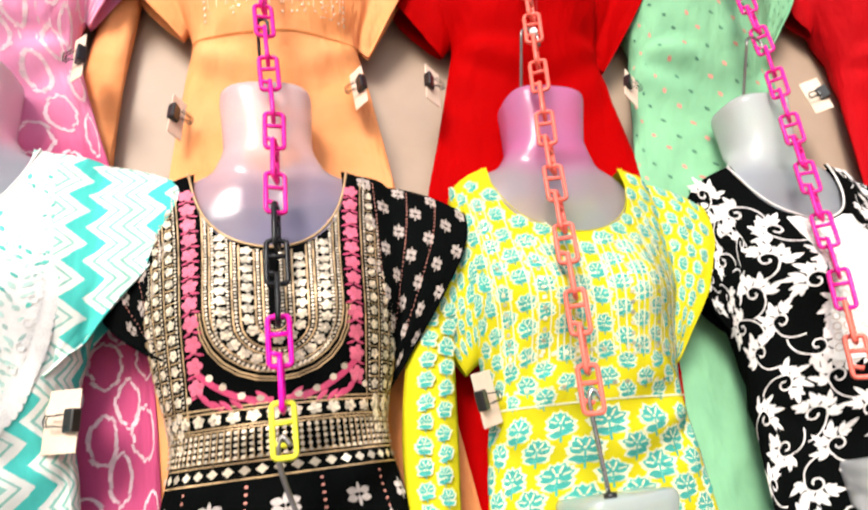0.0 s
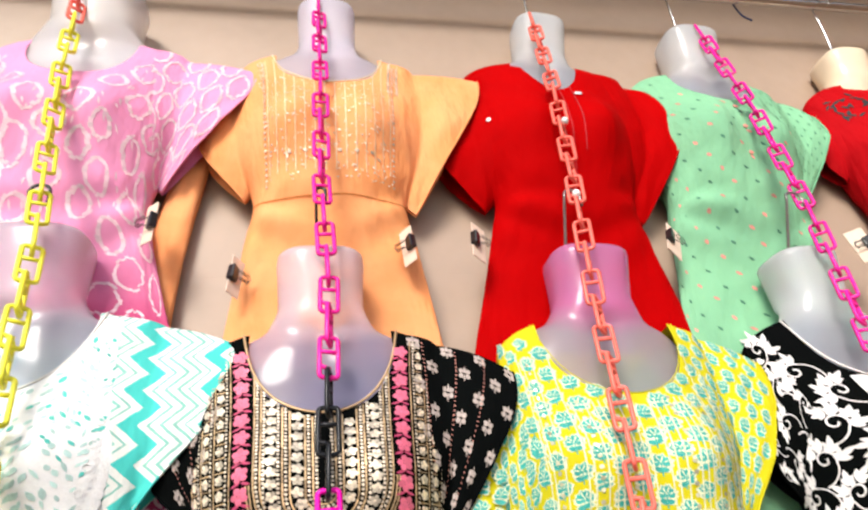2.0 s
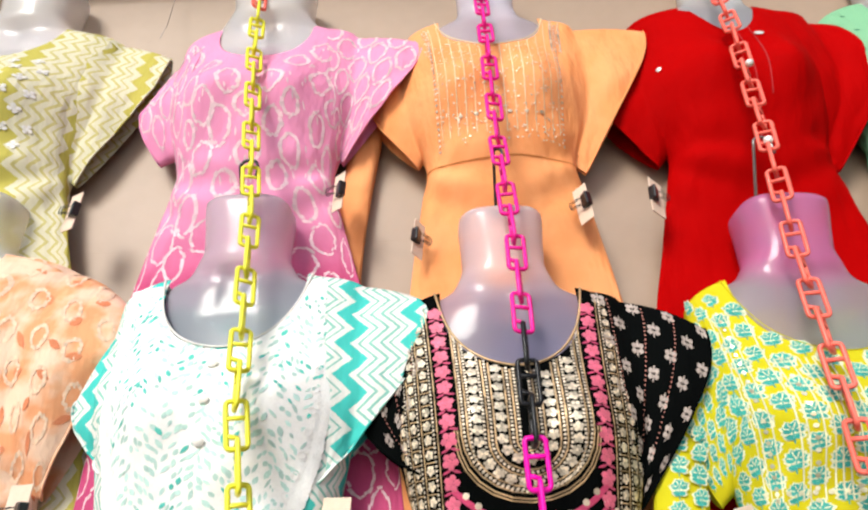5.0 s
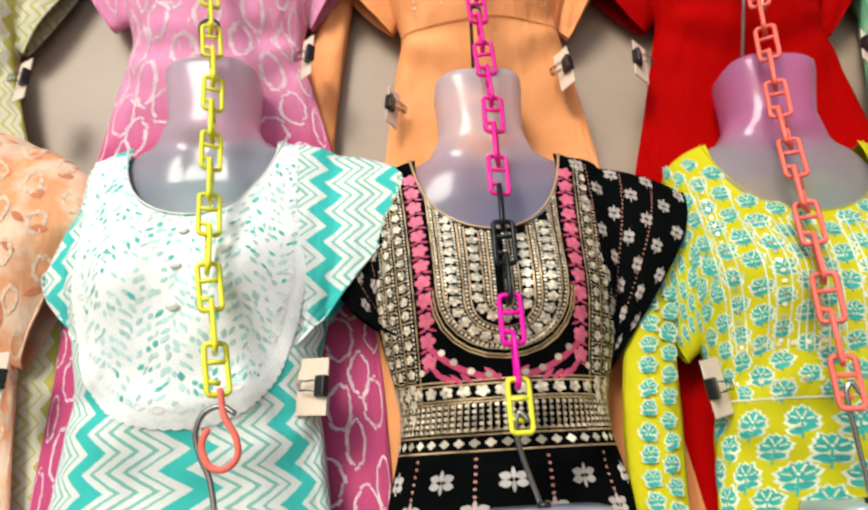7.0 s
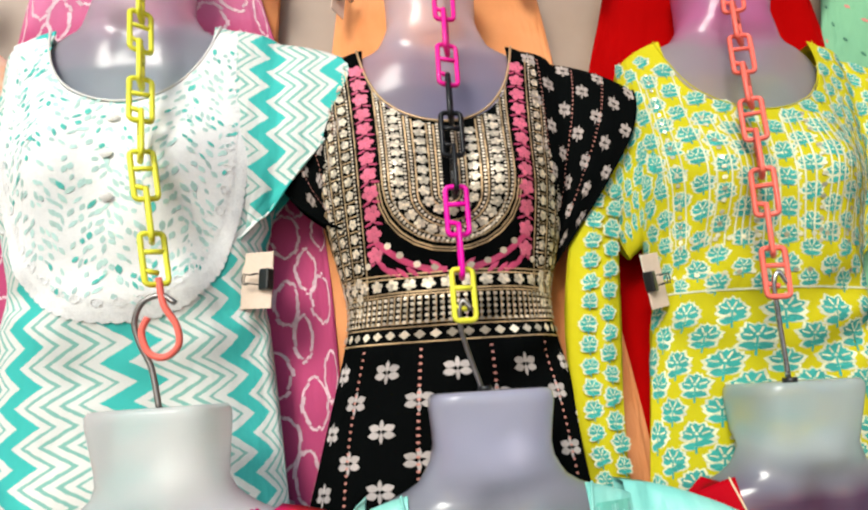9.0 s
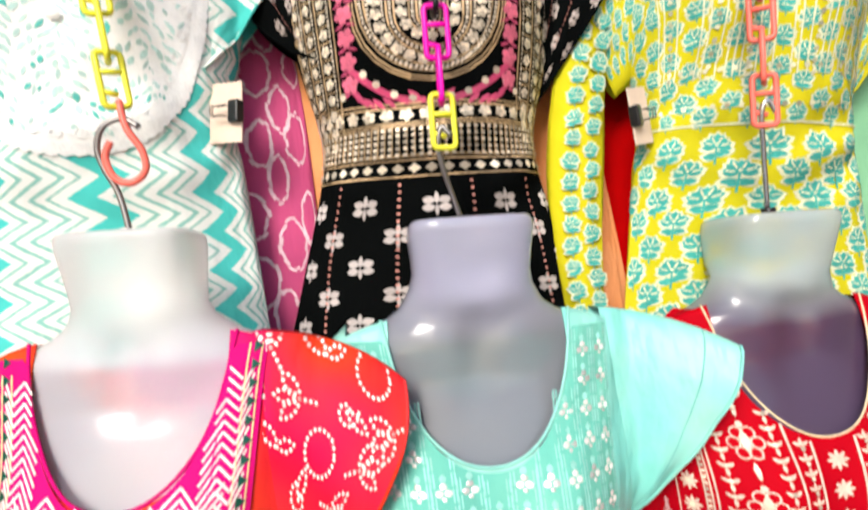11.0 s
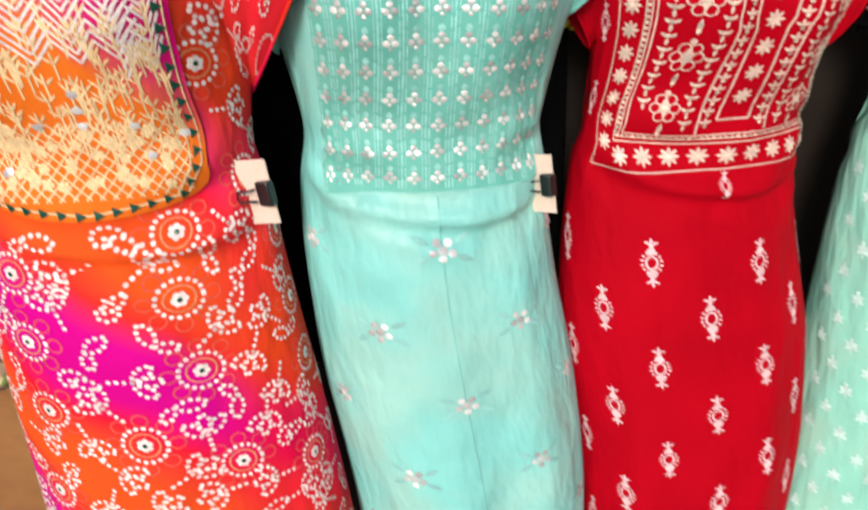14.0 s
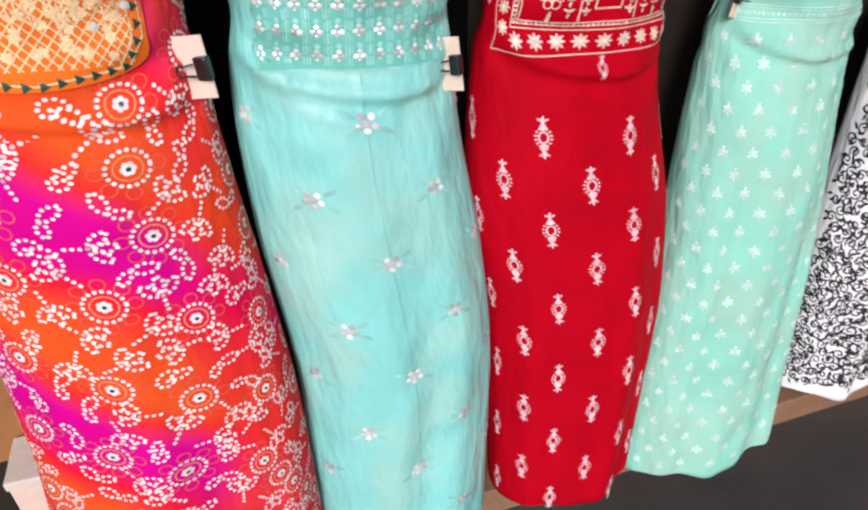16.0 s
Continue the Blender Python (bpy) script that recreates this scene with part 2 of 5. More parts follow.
# ---- structure ----
WALL_Y, FRONT, EAST = 0.83, -2.2, 1.8
tagged(part("floor", box(-3.2, EAST, FRONT, 1.1, -0.1, 0.0, 0), FLOORM), "grey cement shop floor, scuffed and dusty", "floor", "", "structure")
tagged(part("ground", box(-40, 40, -60, FRONT - 0.01, -0.25, -0.12, 0), PAVE), "dusty pale street in front of the shop", "ground", "", "structure")
wall = tagged(part("wall_north", box(-3.2, EAST, WALL_Y + 0.02, 1.0, 0.0, 3.1, 0), WALLM), "beige boarded shop wall", "wall", "", "structure")
z = 0.04
while z < 3.05:
    part("board", box(-3.19, EAST - 0.01, WALL_Y - 0.002, WALL_Y + 0.019, z, min(z + 0.2632, 3.08), 0.0006), WALLM, wall)
    z += 0.2625
tagged(part("wall_west", box(-3.35, -3.2, FRONT, 1.0, 0, 3.1, 0), CEILM), "white painted side wall", "wall", "", "structure")
# unseen partition, added close in to dim the sky on the right
tagged(part("east_light_block", box(EAST, EAST + 0.15, FRONT, 1.0, 0, 3.1, 0), WOOD), "unseen brown partition added to cut daylight from the right", "wall", "", "structure")
tagged(part("ceiling", box(-3.35, EAST + 0.15, 0.3, 1.0, 3.1, 3.2, 0), CEILM), "white painted ceiling over the display", "ceiling", "", "structure")
# near-black board paints in the dark gaps behind the bottom row
tagged(part("wainscot", box(-3.18, EAST - 0.02, WALL_Y - 0.022, WALL_Y - 0.004, 0.1, 1.32, 0.004), SHADEWOOD), "lower wooden board coloured near-black for the shade behind the kurtis", "panel", "", "structure")
BROWNP = plain("orange_brown_wood", (0.36, 0.17, 0.055), 0.45, 0.0, (0.26, 0.11, 0.035), 4.0)
tagged(part("lower_panel", box(-2.2, -0.42, WALL_Y - 0.045, WALL_Y - 0.024, 0.42, 0.98, 0.004), BROWNP), "varnished orange-brown wooden panel low on the wall", "panel", "", "structure")
tagged(part("plinth", box(-3.1, EAST - 0.03, 0.66, 0.826, 0.0, 0.1, 0.004), WOOD), "low worn brown wooden plinth along the wall", "plinth", "", "structure")


# ---- busts and garments ----
def curve(pairs):
    hs, vs = zip(*pairs)

    def at(h):
        i = int(np.clip(np.searchsorted(hs, h) - 1, 0, len(hs) - 2))
        f = min(max((h - hs[i]) / (hs[i + 1] - hs[i]), 0.0), 1.0)
        m0 = (vs[i + 1] - vs[max(i - 1, 0)]) / (hs[i + 1] - hs[max(i - 1, 0)])
        j = min(i + 2, len(hs) - 1)
        m1 = (vs[j] - vs[i]) / (hs[j] - hs[i])
        d = hs[i + 1] - hs[i]
        return (2 * f**3 - 3 * f**2 + 1) * vs[i] + (f**3 - 2 * f**2 + f) * d * m0 + (3 * f**2 - 2 * f**3) * vs[i + 1] + (f**3 - f**2) * d * m1
    return at


def shape(hip=0.15, hem=0.19, length=1.3, waist=0.12, chest=0.145, skirt=0.11, flat=False):
    """Half width and front depth of a body at each height below the shoulder."""
    wide = curve([(-0.02, chest - 0.004), (0.06, chest), (0.17, chest), (0.23, chest - 0.012), (0.31, waist), (0.36, waist + 0.008), (0.48, waist * 0.55 + hip * 0.45 + 0.006), (0.62, hip), (length, hem)])
    deep = curve([(-0.02, 0.028), (0.02, 0.048), (0.08, 0.066), (0.17, 0.086), (0.24, 0.083), (0.31, 0.070), (0.40, 0.080), (0.6, (0.08 + skirt) / 2), (length, skirt)])
    if flat:
        deep = curve([(-0.02, 0.028), (0.02, 0.048), (0.08, 0.066), (0.17, 0.082), (0.24, 0.078), (0.31, 0.062), (0.36, 0.045), (0.42, 0.026), (0.5, 0.016), (0.7, 0.012), (length, 0.014)])
    return wide, deep, length


def bust(x, h):
    return sum(0.026 * math.exp(-((x - c) / 0.045) ** 2 - ((h - 0.185) / 0.055) ** 2) for c in (-0.066, 0.066))


class Kurti:
    """A long tunic: cloth place (s across, h down) to a point in its own frame, x across, -y to the front."""

    def __init__(self, form, fold=0.004, seed=0, neck=0.1, drop=0.11, sway=0.0, kick=0.0, crumple=1.3, cut=0.84):
        self.wide, self.deep, self.length = form
        self.crumple, self.cut = crumple, cut
        self.fold, self.seed, self.neck, self.drop, self.sway, self.kick = fold, seed, neck, drop, sway, kick

    def wrinkle(self, s, h, reach):
        """Soft crumple all over, and taut folds that run out from the pinched waist at both sides."""
        out = 0.0038 * noise.noise((s * 9 + self.seed * 7, h * 5.5, self.seed)) + 0.0028 * noise.noise((s * 21 + h * 9, h * 12 - s * 5, self.seed * 3))
        for sd in (-1, 1):
            dx, dh = abs(sd * reach - s) + 0.012, h - 0.325
            far = math.hypot(dx, dh)
            out += 0.0042 * math.sin(math.atan2(dh, dx) * 8.5 + self.seed * 1.7 + sd) * math.exp(-(far / 0.12) ** 2) * min(far / 0.05, 1.0) ** 2
        return out * self.crumple * min(max((h - 0.02) / 0.08, 0.0), 1.0)

    def point(self, s, h, lift=0.0):
        w, d = self.wide(h), self.deep(h)
        a = s / ((w + d) / 2)
        a = max(-1.9, min(1.9, a))
        low = min(max((h - 0.36) / 0.5, 0.0), 1.0)
        rip = self.fold * low * (math.sin(s * 46 + self.seed * 2.1 + h * 2.2) + 0.6 * math.sin(s * 83 + self.seed + h * 3.1))
        pull = 0.0042 * math.sin(h * 95 + abs(s) * 45 + self.seed) * math.exp(-((h - 0.345) / 0.06) ** 2) * (0.35 + abs(a))
        pull += self.wrinkle(s, h, 1.35 * (w + d) / 2)
        pull += 0.0022 * math.sin(h * 60 - abs(s) * 75 + self.seed * 3) * math.exp(-((h - 0.23) / 0.05) ** 2) * min(abs(a), 1.0)
        sag = h - (0.386 - 1.6 * s * s + 0.12 * s)
        pull += self.kick * (0.050 * math.exp(-(sag / 0.008) ** 2) - 0.036 * math.exp(-((sag - 0.015) / 0.010) ** 2) + 0.02 * math.exp(-((sag - 0.034 - 0.3 * s) / 0.008) ** 2))
        x = (w + lift) * math.sin(a) + self.sway * low * low * (3 - 2 * low)
        y = -(d + lift + rip + pull) * math.cos(a) - bust(x, h) * max(math.cos(a), 0.0)
        if h > 0.36:
            y -= self.kick * (h - 0.36) ** 2 / (h - 0.36 + 0.06)
        return Vector((x, y, -h))

    def rim(self, s):
        """How far down the neckline lies at s across the cloth."""
        half = math.asin(min(self.neck / self.wide(0.02), 0.98)) * (self.wide(0.02) + self.deep(0.02)) / 2
        return self.drop * math.sqrt(max(1 - (s / half) ** 2, 0.0)) ** self.cut

    def edge(self, h):
        return 1.57 * (self.wide(h) + self.deep(h)) / 2


def body(k, mat, parent, rows=165, name="body", label="", wavy=0.006):
    """The tunic's cloth from neckline and shoulder to hem, with a real thickness at its edges."""
    cols = []
    un = math.asin(min(k.neck / k.wide(0.02), 0.98)) / 1.9
    inner = 36
    for i in range(inner + 1):
        p = -math.pi / 2 + math.pi * i / inner
        cols.append((un * math.sin(p), k.drop * max(math.cos(p), 0.0) ** k.cut))
    outer = [(un + (1 - un) * i / 22, 0.049 * (i / 22) ** 1.15) for i in range(1, 23)]
    cols = [(-u, t) for u, t in outer[::-1]] + cols + outer
    vs, uv, fs = [], [], []
    n = len(cols)
    for r in range(rows + 1):
        f = r / rows
        for u, t in cols:
            h = k.length * f + t * (1 - f) ** min(7.0, 0.85 * k.length / 0.16)
            if r == rows:
                h += wavy * math.sin(u * 9 + k.seed)
            s = u * 1.9 * (k.wide(h) + k.deep(h)) / 2
            vs.append(k.point(s, h))
            uv.append((s + k.seed * 0.37, -h))
    for r in range(rows):
        for c in range(n - 1):
            a = r * n + c
            fs.append((a, a + 1, a + n + 1, a + n)[::-1])
    ob = link(name, vs, fs, mat, parent, label, uv)
    k.ob = ob
    bv, bu, bf = [], [], []
    for r in range(31):
        h = 0.03 + (k.length - 0.03) * r / 30
        for c in range(13):
            f = c / 12 * 2 - 1
            e = k.point(1.9 * (k.wide(h) + k.deep(h)) / 2, h)
            g = k.point(-1.9 * (k.wide(h) + k.deep(h)) / 2, h)
            p = g.lerp(e, (f + 1) / 2)
            bv.append((p.x, p.y + 0.004 * (1 - f * f), p.z))
            bu.append((p.x + 0.5, -h))
    for r in range(30):
        for c in range(12):
            q = r * 13 + c
            bf.append((q, q + 1, q + 14, q + 13))
    link("back", bv, bf, mat, parent, "", bu)
    mod = ob.modifiers.new("thickness", "SOLIDIFY")
    mod.thickness, mod.offset = 0.0015, -1.0
    rim = [k.point(un * math.sin(p) * 1.9 * (k.wide(0.03) + k.deep(0.03)) / 2, k.drop * max(math.cos(p), 0.0) ** k.cut, 0.001) for p in np.linspace(-math.pi / 2, math.pi / 2, 31)]
    return ob, rim


class Sleeve:
    """A short cap sleeve that drapes from the shoulder to a slanting cuff ending at the waist's side; s runs outwards, h down, in metres."""

    def __init__(self, k, side, tip, low, inner=0.098, puff=0.026, fwd=0.0, soft=0.024):
        self.round = soft
        self.k, self.side, self.puff, self.fwd = k, side, puff, fwd
        self.p0, self.tip, self.low = Vector((inner, 0.004)), Vector(tip), Vector(low)
        run = self.tip - self.p0
        bow = 0.10 + 0.14 * min(max((tip[1] - 0.04) / 0.1, 0.0), 1.0)
        self.mid = (self.p0 + self.tip) / 2 + Vector((run.y, -run.x)) * bow
        self.belly = 0.003 + 0.012 * min(max((tip[1] - 0.05) / 0.08, 0.0), 1.0)
        self.armpit = Vector((min(inner + 0.03, k.wide(low[1]) - 0.004), low[1] * 0.93))
        self.across, self.down = run.length, ((self.low - self.tip).length + self.armpit.y) / 2

    def ab(self, a, b, back=False, lift=0.0):
        k = self.k
        a, b = min(max(a, 0.0), 1.0), min(max(b, 0.0), 1.0)
        top = (1 - a) ** 2 * self.p0 + 2 * a * (1 - a) * self.mid + a * a * self.tip
        q = top.lerp(self.armpit.lerp(self.low, a), b)
        q.x += a * a * (self.belly * math.sin(math.pi * b) - self.round * max(1 - b / 0.34, 0.0) ** 2)
        bulge = max(math.sin(math.pi * b), 0.0) ** 0.6
        if back:
            y = 0.010 + 0.010 * bulge * a - self.fwd * a * (1 - b * b)
        else:
            w = k.wide(q.y)
            near = max(-k.point(math.asin(min(q.x / w, 1.0)) * (w + k.deep(q.y)) / 2, q.y, 0.0012 + 0.003 * a).y, 0.0)
            flap = self.puff * bulge * (0.3 + 0.7 * math.sin(math.pi * (0.12 + 0.76 * a)))
            y = 0.003 - (near ** 3 + flap ** 3) ** (1 / 3) - self.fwd * a * (1 - b * b)
            y -= bulge * a * (0.0040 * math.sin(7 * b - 6 * a + k.seed) + 0.006 * noise.noise((a * 3.5 + k.seed * 5, b * 4.0, self.side)) + 0.0025 * noise.noise((a * 9 + b * 4, b * 9 + k.seed, 2.0))) + lift
        return Vector((self.side * q.x, y, -q.y))

    def point(self, s, h, lift=0.0):
        return self.ab(s / self.across, h / self.down, False, lift)


def sleeve(k, side, mat, parent, tip, low, puff=0.026, fwd=0.0, soft=0.024, inner=0.098):
    sl = Sleeve(k, side, tip, low, inner, puff=puff, fwd=fwd, soft=soft)
    vs, uv, fs = [], [], []
    na, nb = 20, 28
    for back in (False, True):
        for i in range(na + 1):
            for j in range(nb + 1):
                p = sl.ab(i / na, j / nb, back)
                vs.append(p)
                uv.append((p.x + k.seed * 0.37 + 0.013, p.z))
    m = (na + 1) * (nb + 1)
    for back in (0, 1):
        for i in range(na):
            for j in range(nb):
                p = back * m + i * (nb + 1) + j
                q = (p, p + nb + 1, p + nb + 2, p + 1)
                fs.append(q if (back == 0) == (side < 0) else q[::-1])
    for i in range(na):
        for j in (0, nb):
            p = i * (nb + 1) + j
            fs.append((p, p + nb + 1, m + p + nb + 1, m + p))
    ob = link("sleeve", vs, fs, mat, parent, "", uv)
    sl.ob = ob
    hem = [sl.ab(1.0, b, False, 0.001) for b in np.linspace(0, 1, 29)]
    v, f = tube(hem, 0.0016, 5)
    link("cuff_hem", v, f, mat, ob, "", [(p.x if isinstance(p, Vector) else p[0], p[2]) for p in v])
    return sl


def hanging_sleeve(mat, parent, side, x0, h0, h1, w=0.05, y=0.0, out=0.03):
    """A long empty sleeve that hangs down beside the body."""
    vs, uv, fs = [], [], []
    n, rows = 14, 16
    for r in range(rows + 1):
        f = r / rows
        for j in range(n):
            a = 2 * math.pi * j / n
            ww = w * (0.75 + 0.35 * math.sin(math.pi * min(f * 1.15, 1.0)))
            x = side * (x0 + out * math.sin(f * 2.4)) + ww * math.cos(a)
            yy = y + 0.016 * math.sin(a) + 0.003 * math.sin(5 * a + 9 * f)
            h = h0 + (h1 - h0) * f
            vs.append((x, yy, -h))
            uv.append((side * 0.4 + a * w * 0.6, -h))
    for r in range(rows):
        for j in range(n):
            fs.append((r * n + j, r * n + (j + 1) % n, (r + 1) * n + (j + 1) % n, (r + 1) * n + j))
    return link("long_sleeve", vs, fs, mat, parent, "", uv)


def motifs(k, shapes, mat, parent, name, lift=0.0015, label="", kind="", thick=0.0008):
    """Flat cloth shapes (lists of (s, h) outlines) laid on the tunic as slightly raised print or stitching."""
    if isinstance(k, Sleeve):
        parent = k.ob
    elif isinstance(k, Kurti) and parent.parent is None:
        parent = k.ob
    vs, fs = [], []
    for poly in shapes:
        o = len(vs)
        c = (sum(p[0] for p in poly) / len(poly), sum(p[1] for p in poly) / len(poly))
        n = len(poly)
        vs.append(k.point(c[0], c[1], lift + thick))
        vs += [k.point(p[0], p[1], lift) for p in poly]
        fs += [(o, o + 1 + (i + 1) % n, o + 1 + i) for i in range(n)]
    ob = link(name, vs, fs, mat, parent, label)
    if kind:
        ob["kind"] = kind
    return ob


def stripe(path, w):
    """Small quads along a path in cloth places."""
    out = []
    for (a, b), (c, d) in zip(path, path[1:]):
        l = math.hypot(c - a, d - b) or 1e-6
        nx, ny = -(d - b) / l * w / 2, (c - a) / l * w / 2
        out.append([(a + nx, b + ny), (c + nx, d + ny), (c - nx, d - ny), (a - nx, b - ny)])
    return out


def dot(x, y, r, n=6, rot=0.0, sy=1.0):
    return [(x + r * math.cos(rot + 2 * math.pi * i / n), y + sy * r * math.sin(rot + 2 * math.pi * i / n)) for i in range(n)]


def petal(x, y, ang, l, w, n=5):
    """A pointed leaf from (x, y) along ang."""
    ca, sa = math.cos(ang), math.sin(ang)
    up = [(l * i / n, w / 2 * math.sin(math.pi * i / n) ** 0.8) for i in range(n + 1)]
    pts = up + [(a, -b) for a, b in up[-2:0:-1]]
    return [(x + a * ca - b * sa, y + a * sa + b * ca) for a, b in pts]


def flower(x, y, r, n=5, rot=0.0):
    return [dot(x + 0.6 * r * math.cos(rot + 2 * math.pi * i / n), y + 0.6 * r * math.sin(rot + 2 * math.pi * i / n), 0.42 * r, 6) for i in range(n)] + [dot(x, y, 0.3 * r, 6)]


def lattice(k, h0, h1, dx, dy, span=0.95, jit=0.0, rng=None):
    """Half-drop repeat places over the front."""
    out = []
    r = 0
    h = h0
    while h < h1:
        e = k.edge(h) * span
        n = int(e / dx) + 1
        for i in range(-n, n + 1):
            s = (i + 0.5 * (r % 2)) * dx
            if abs(s) < e:
                out.append((s + (rng.uniform(-jit, jit) if rng else 0), h + (rng.uniform(-jit, jit) if rng else 0)))
        h += dy
        r += 1
    return out


def clear_of_neck(k, s, h, gap=0.012):
    if h > k.drop + gap:
        return True
    a = s / max((k.wide(h) + k.deep(h)) / 2, 1e-3)
    x = k.wide(h) * math.sin(max(-1.57, min(1.57, a)))
    lim = k.neck * math.sqrt(max(1 - (max(h, 0) / k.drop) ** 2, 0.0)) + gap
    return abs(x) > lim and h > 0.02 + 0.05 * max(0, abs(x) - k.neck)


def bust_form(name, m, mat, label, tall=0.10, neck=0.054, lean=0.014):
    """A hollow plastic display torso with a short flat-topped neck, as one mesh."""
    wide, deep, _ = shape(waist=0.112)
    secs, box_ = [], 1.0 if lean > 0.02 else 0.68
    for h, w, d, e in ((-tall, neck * 0.93, neck * 0.82, 4.6 * box_), (-tall + 0.004, neck * 0.985, neck * 0.87, 4.6 * box_), (-tall + 0.012, neck, neck * 0.88, 4.4 * box_), (-tall * 0.62, neck * 0.97, neck * 0.87, 3.8 * box_), (-0.040, neck * 0.96, neck * 0.87, 3.3 * box_),
                       (-0.026, neck * 1.03, neck * 0.87, 2.4), (-0.015, neck * 1.14, neck * 0.88, 2.2), (-0.007, max(0.071, neck * 1.24), max(0.046, neck * 0.84), 2.1), (0.001, max(0.084, neck * 1.32), max(0.047, neck * 0.80), 2.1), (0.008, 0.100, max(0.047, neck * 0.75), 2.1), (0.017, 0.111, max(0.048, neck * 0.70), 2.1), (0.032, 0.124, 0.051, 2.0), (0.052, 0.132, 0.055, 2.0)):
        secs.append((h, w, d, e, 0.026))
    for h in np.linspace(0.064, 0.29, 20):
        secs.append((h, wide(h) - 0.010, deep(h) - 0.008 - 0.006 * min((h - 0.064) / 0.06, 1.0), 2.0, 0.026))
    n, relief = 48, 1.7 if lean > 0.02 else 1.0
    vs, fs = [], []
    for h, w, d, e, back in secs:
        fwd = lean * max(0.0, min(1.0, (0.02 - h) / 0.15))
        for j in range(n):
            a = 2 * math.pi * j / n
            sx, cy = math.sin(a), math.cos(a)
            x = w * math.copysign(abs(sx) ** (2 / e), sx)
            y = -(d if cy > 0 else (back if h > -0.03 else d)) * math.copysign(abs(cy) ** (2 / e), cy) - fwd
            if cy > 0 and h > 0:
                y -= bust(x, h) * cy
                y += relief * 0.007 * math.exp(-(x / 0.016) ** 2 - ((h - 0.028) / 0.03) ** 2)
                y -= relief * 0.006 * math.exp(-((h - 0.030 + 0.16 * abs(x)) / 0.010) ** 2) * min(abs(x) / 0.02, 1.0) * max(0.0, 1 - abs(x) / 0.11)
                y += relief * 0.004 * math.exp(-((h - 0.056 + 0.10 * abs(x)) / 0.014) ** 2) * max(0.0, 1 - abs(x) / 0.11)
            vs.append((x, y, -h))
    for i in range(len(secs) - 1):
        for j in range(n):
            fs.append((i * n + j, i * n + (j + 1) % n, (i + 1) * n + (j + 1) % n, (i + 1) * n + j)[::-1])
    fs.append(tuple(range(n)))
    ob = link(name, vs, fs, mat)
    ob.matrix_world = m
    tagged(ob, label, "mannequin", "display torsos")
    return ob


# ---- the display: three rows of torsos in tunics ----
# chest colours carry the dark inside the torso, neck tints the light let through
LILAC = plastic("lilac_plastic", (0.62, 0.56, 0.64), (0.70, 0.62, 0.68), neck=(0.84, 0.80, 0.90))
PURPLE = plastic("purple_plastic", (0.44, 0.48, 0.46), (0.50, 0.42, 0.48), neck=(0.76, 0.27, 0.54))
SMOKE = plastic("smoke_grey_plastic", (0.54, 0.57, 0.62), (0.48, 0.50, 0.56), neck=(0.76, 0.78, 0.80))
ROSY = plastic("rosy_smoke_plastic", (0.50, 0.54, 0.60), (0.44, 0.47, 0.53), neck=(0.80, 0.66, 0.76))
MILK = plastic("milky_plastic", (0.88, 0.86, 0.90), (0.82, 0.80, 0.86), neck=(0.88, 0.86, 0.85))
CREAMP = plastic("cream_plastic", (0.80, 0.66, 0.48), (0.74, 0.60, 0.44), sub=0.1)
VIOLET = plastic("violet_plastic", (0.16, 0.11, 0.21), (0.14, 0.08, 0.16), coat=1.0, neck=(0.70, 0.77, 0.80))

PALEZIG = chevron("pale_yellow_zigzag_cotton", (0.66, 0.62, 0.46), (0.50, 0.44, 0.10), (0.54, 0.48, 0.20), 0.10)
# deeper pink below puts the shade behind the middle row into the cloth
PINKC = two_tone_cotton("pink_ikat_cotton", (0.78, 0.29, 0.48), (0.52, 0.075, 0.19), 0.44, 0.06)
ORANGEC = cloth("orange_cotton", (0.86, 0.36, 0.15), (0.82, 0.32, 0.12), 12, crease=0.7)
REDC = cloth("red_rayon", (0.37, 0.0005, 0.001), None, 10, crease=0.5, gloss=0.02)
MINTC = cloth("mint_green_rayon", (0.22, 0.48, 0.28), (0.20, 0.44, 0.26), 12, crease=0.8)
DKREDC = cloth("deep_red_cotton", (0.40, 0.002, 0.005), None, 10)
PEACHC = cloth("peach_ikat_cotton", (0.80, 0.36, 0.18), (0.86, 0.60, 0.44), 20)
PEACHT = thread("pale_peach_print", (0.88, 0.62, 0.44), 0.85)
TEALZIG = chevron("white_teal_zigzag_cotton", (0.74, 0.75, 0.71), (0.07, 0.52, 0.47), (0.24, 0.50, 0.43), 0.080, 0.023, 0.041)
GREENZIG = chevron("green_zigzag_cotton", (0.70, 0.66, 0.40), (0.25, 0.42, 0.10), (0.30, 0.45, 0.15), 0.08)
BLACKC = cloth("black_cotton", (0.0025, 0.003, 0.003), None, 10, 0.9, 0.5, 0.015)
YELLOWC = cloth("lime_yellow_cotton", (0.58, 0.51, 0.014), (0.54, 0.49, 0.014), 10)
TURQC = cloth("turquoise_silk", (0.22, 0.62, 0.55), (0.30, 0.61, 0.52), 8, 0.42, 0.75, 0.4)
TURQYOKE = cloth("turquoise_yoke_silk", (0.14, 0.48, 0.39), (0.17, 0.50, 0.40), 14, 0.6)
CRIMSONC = cloth("crimson_rayon", (0.42, 0.0006, 0.008), None, 10, crease=0.6)
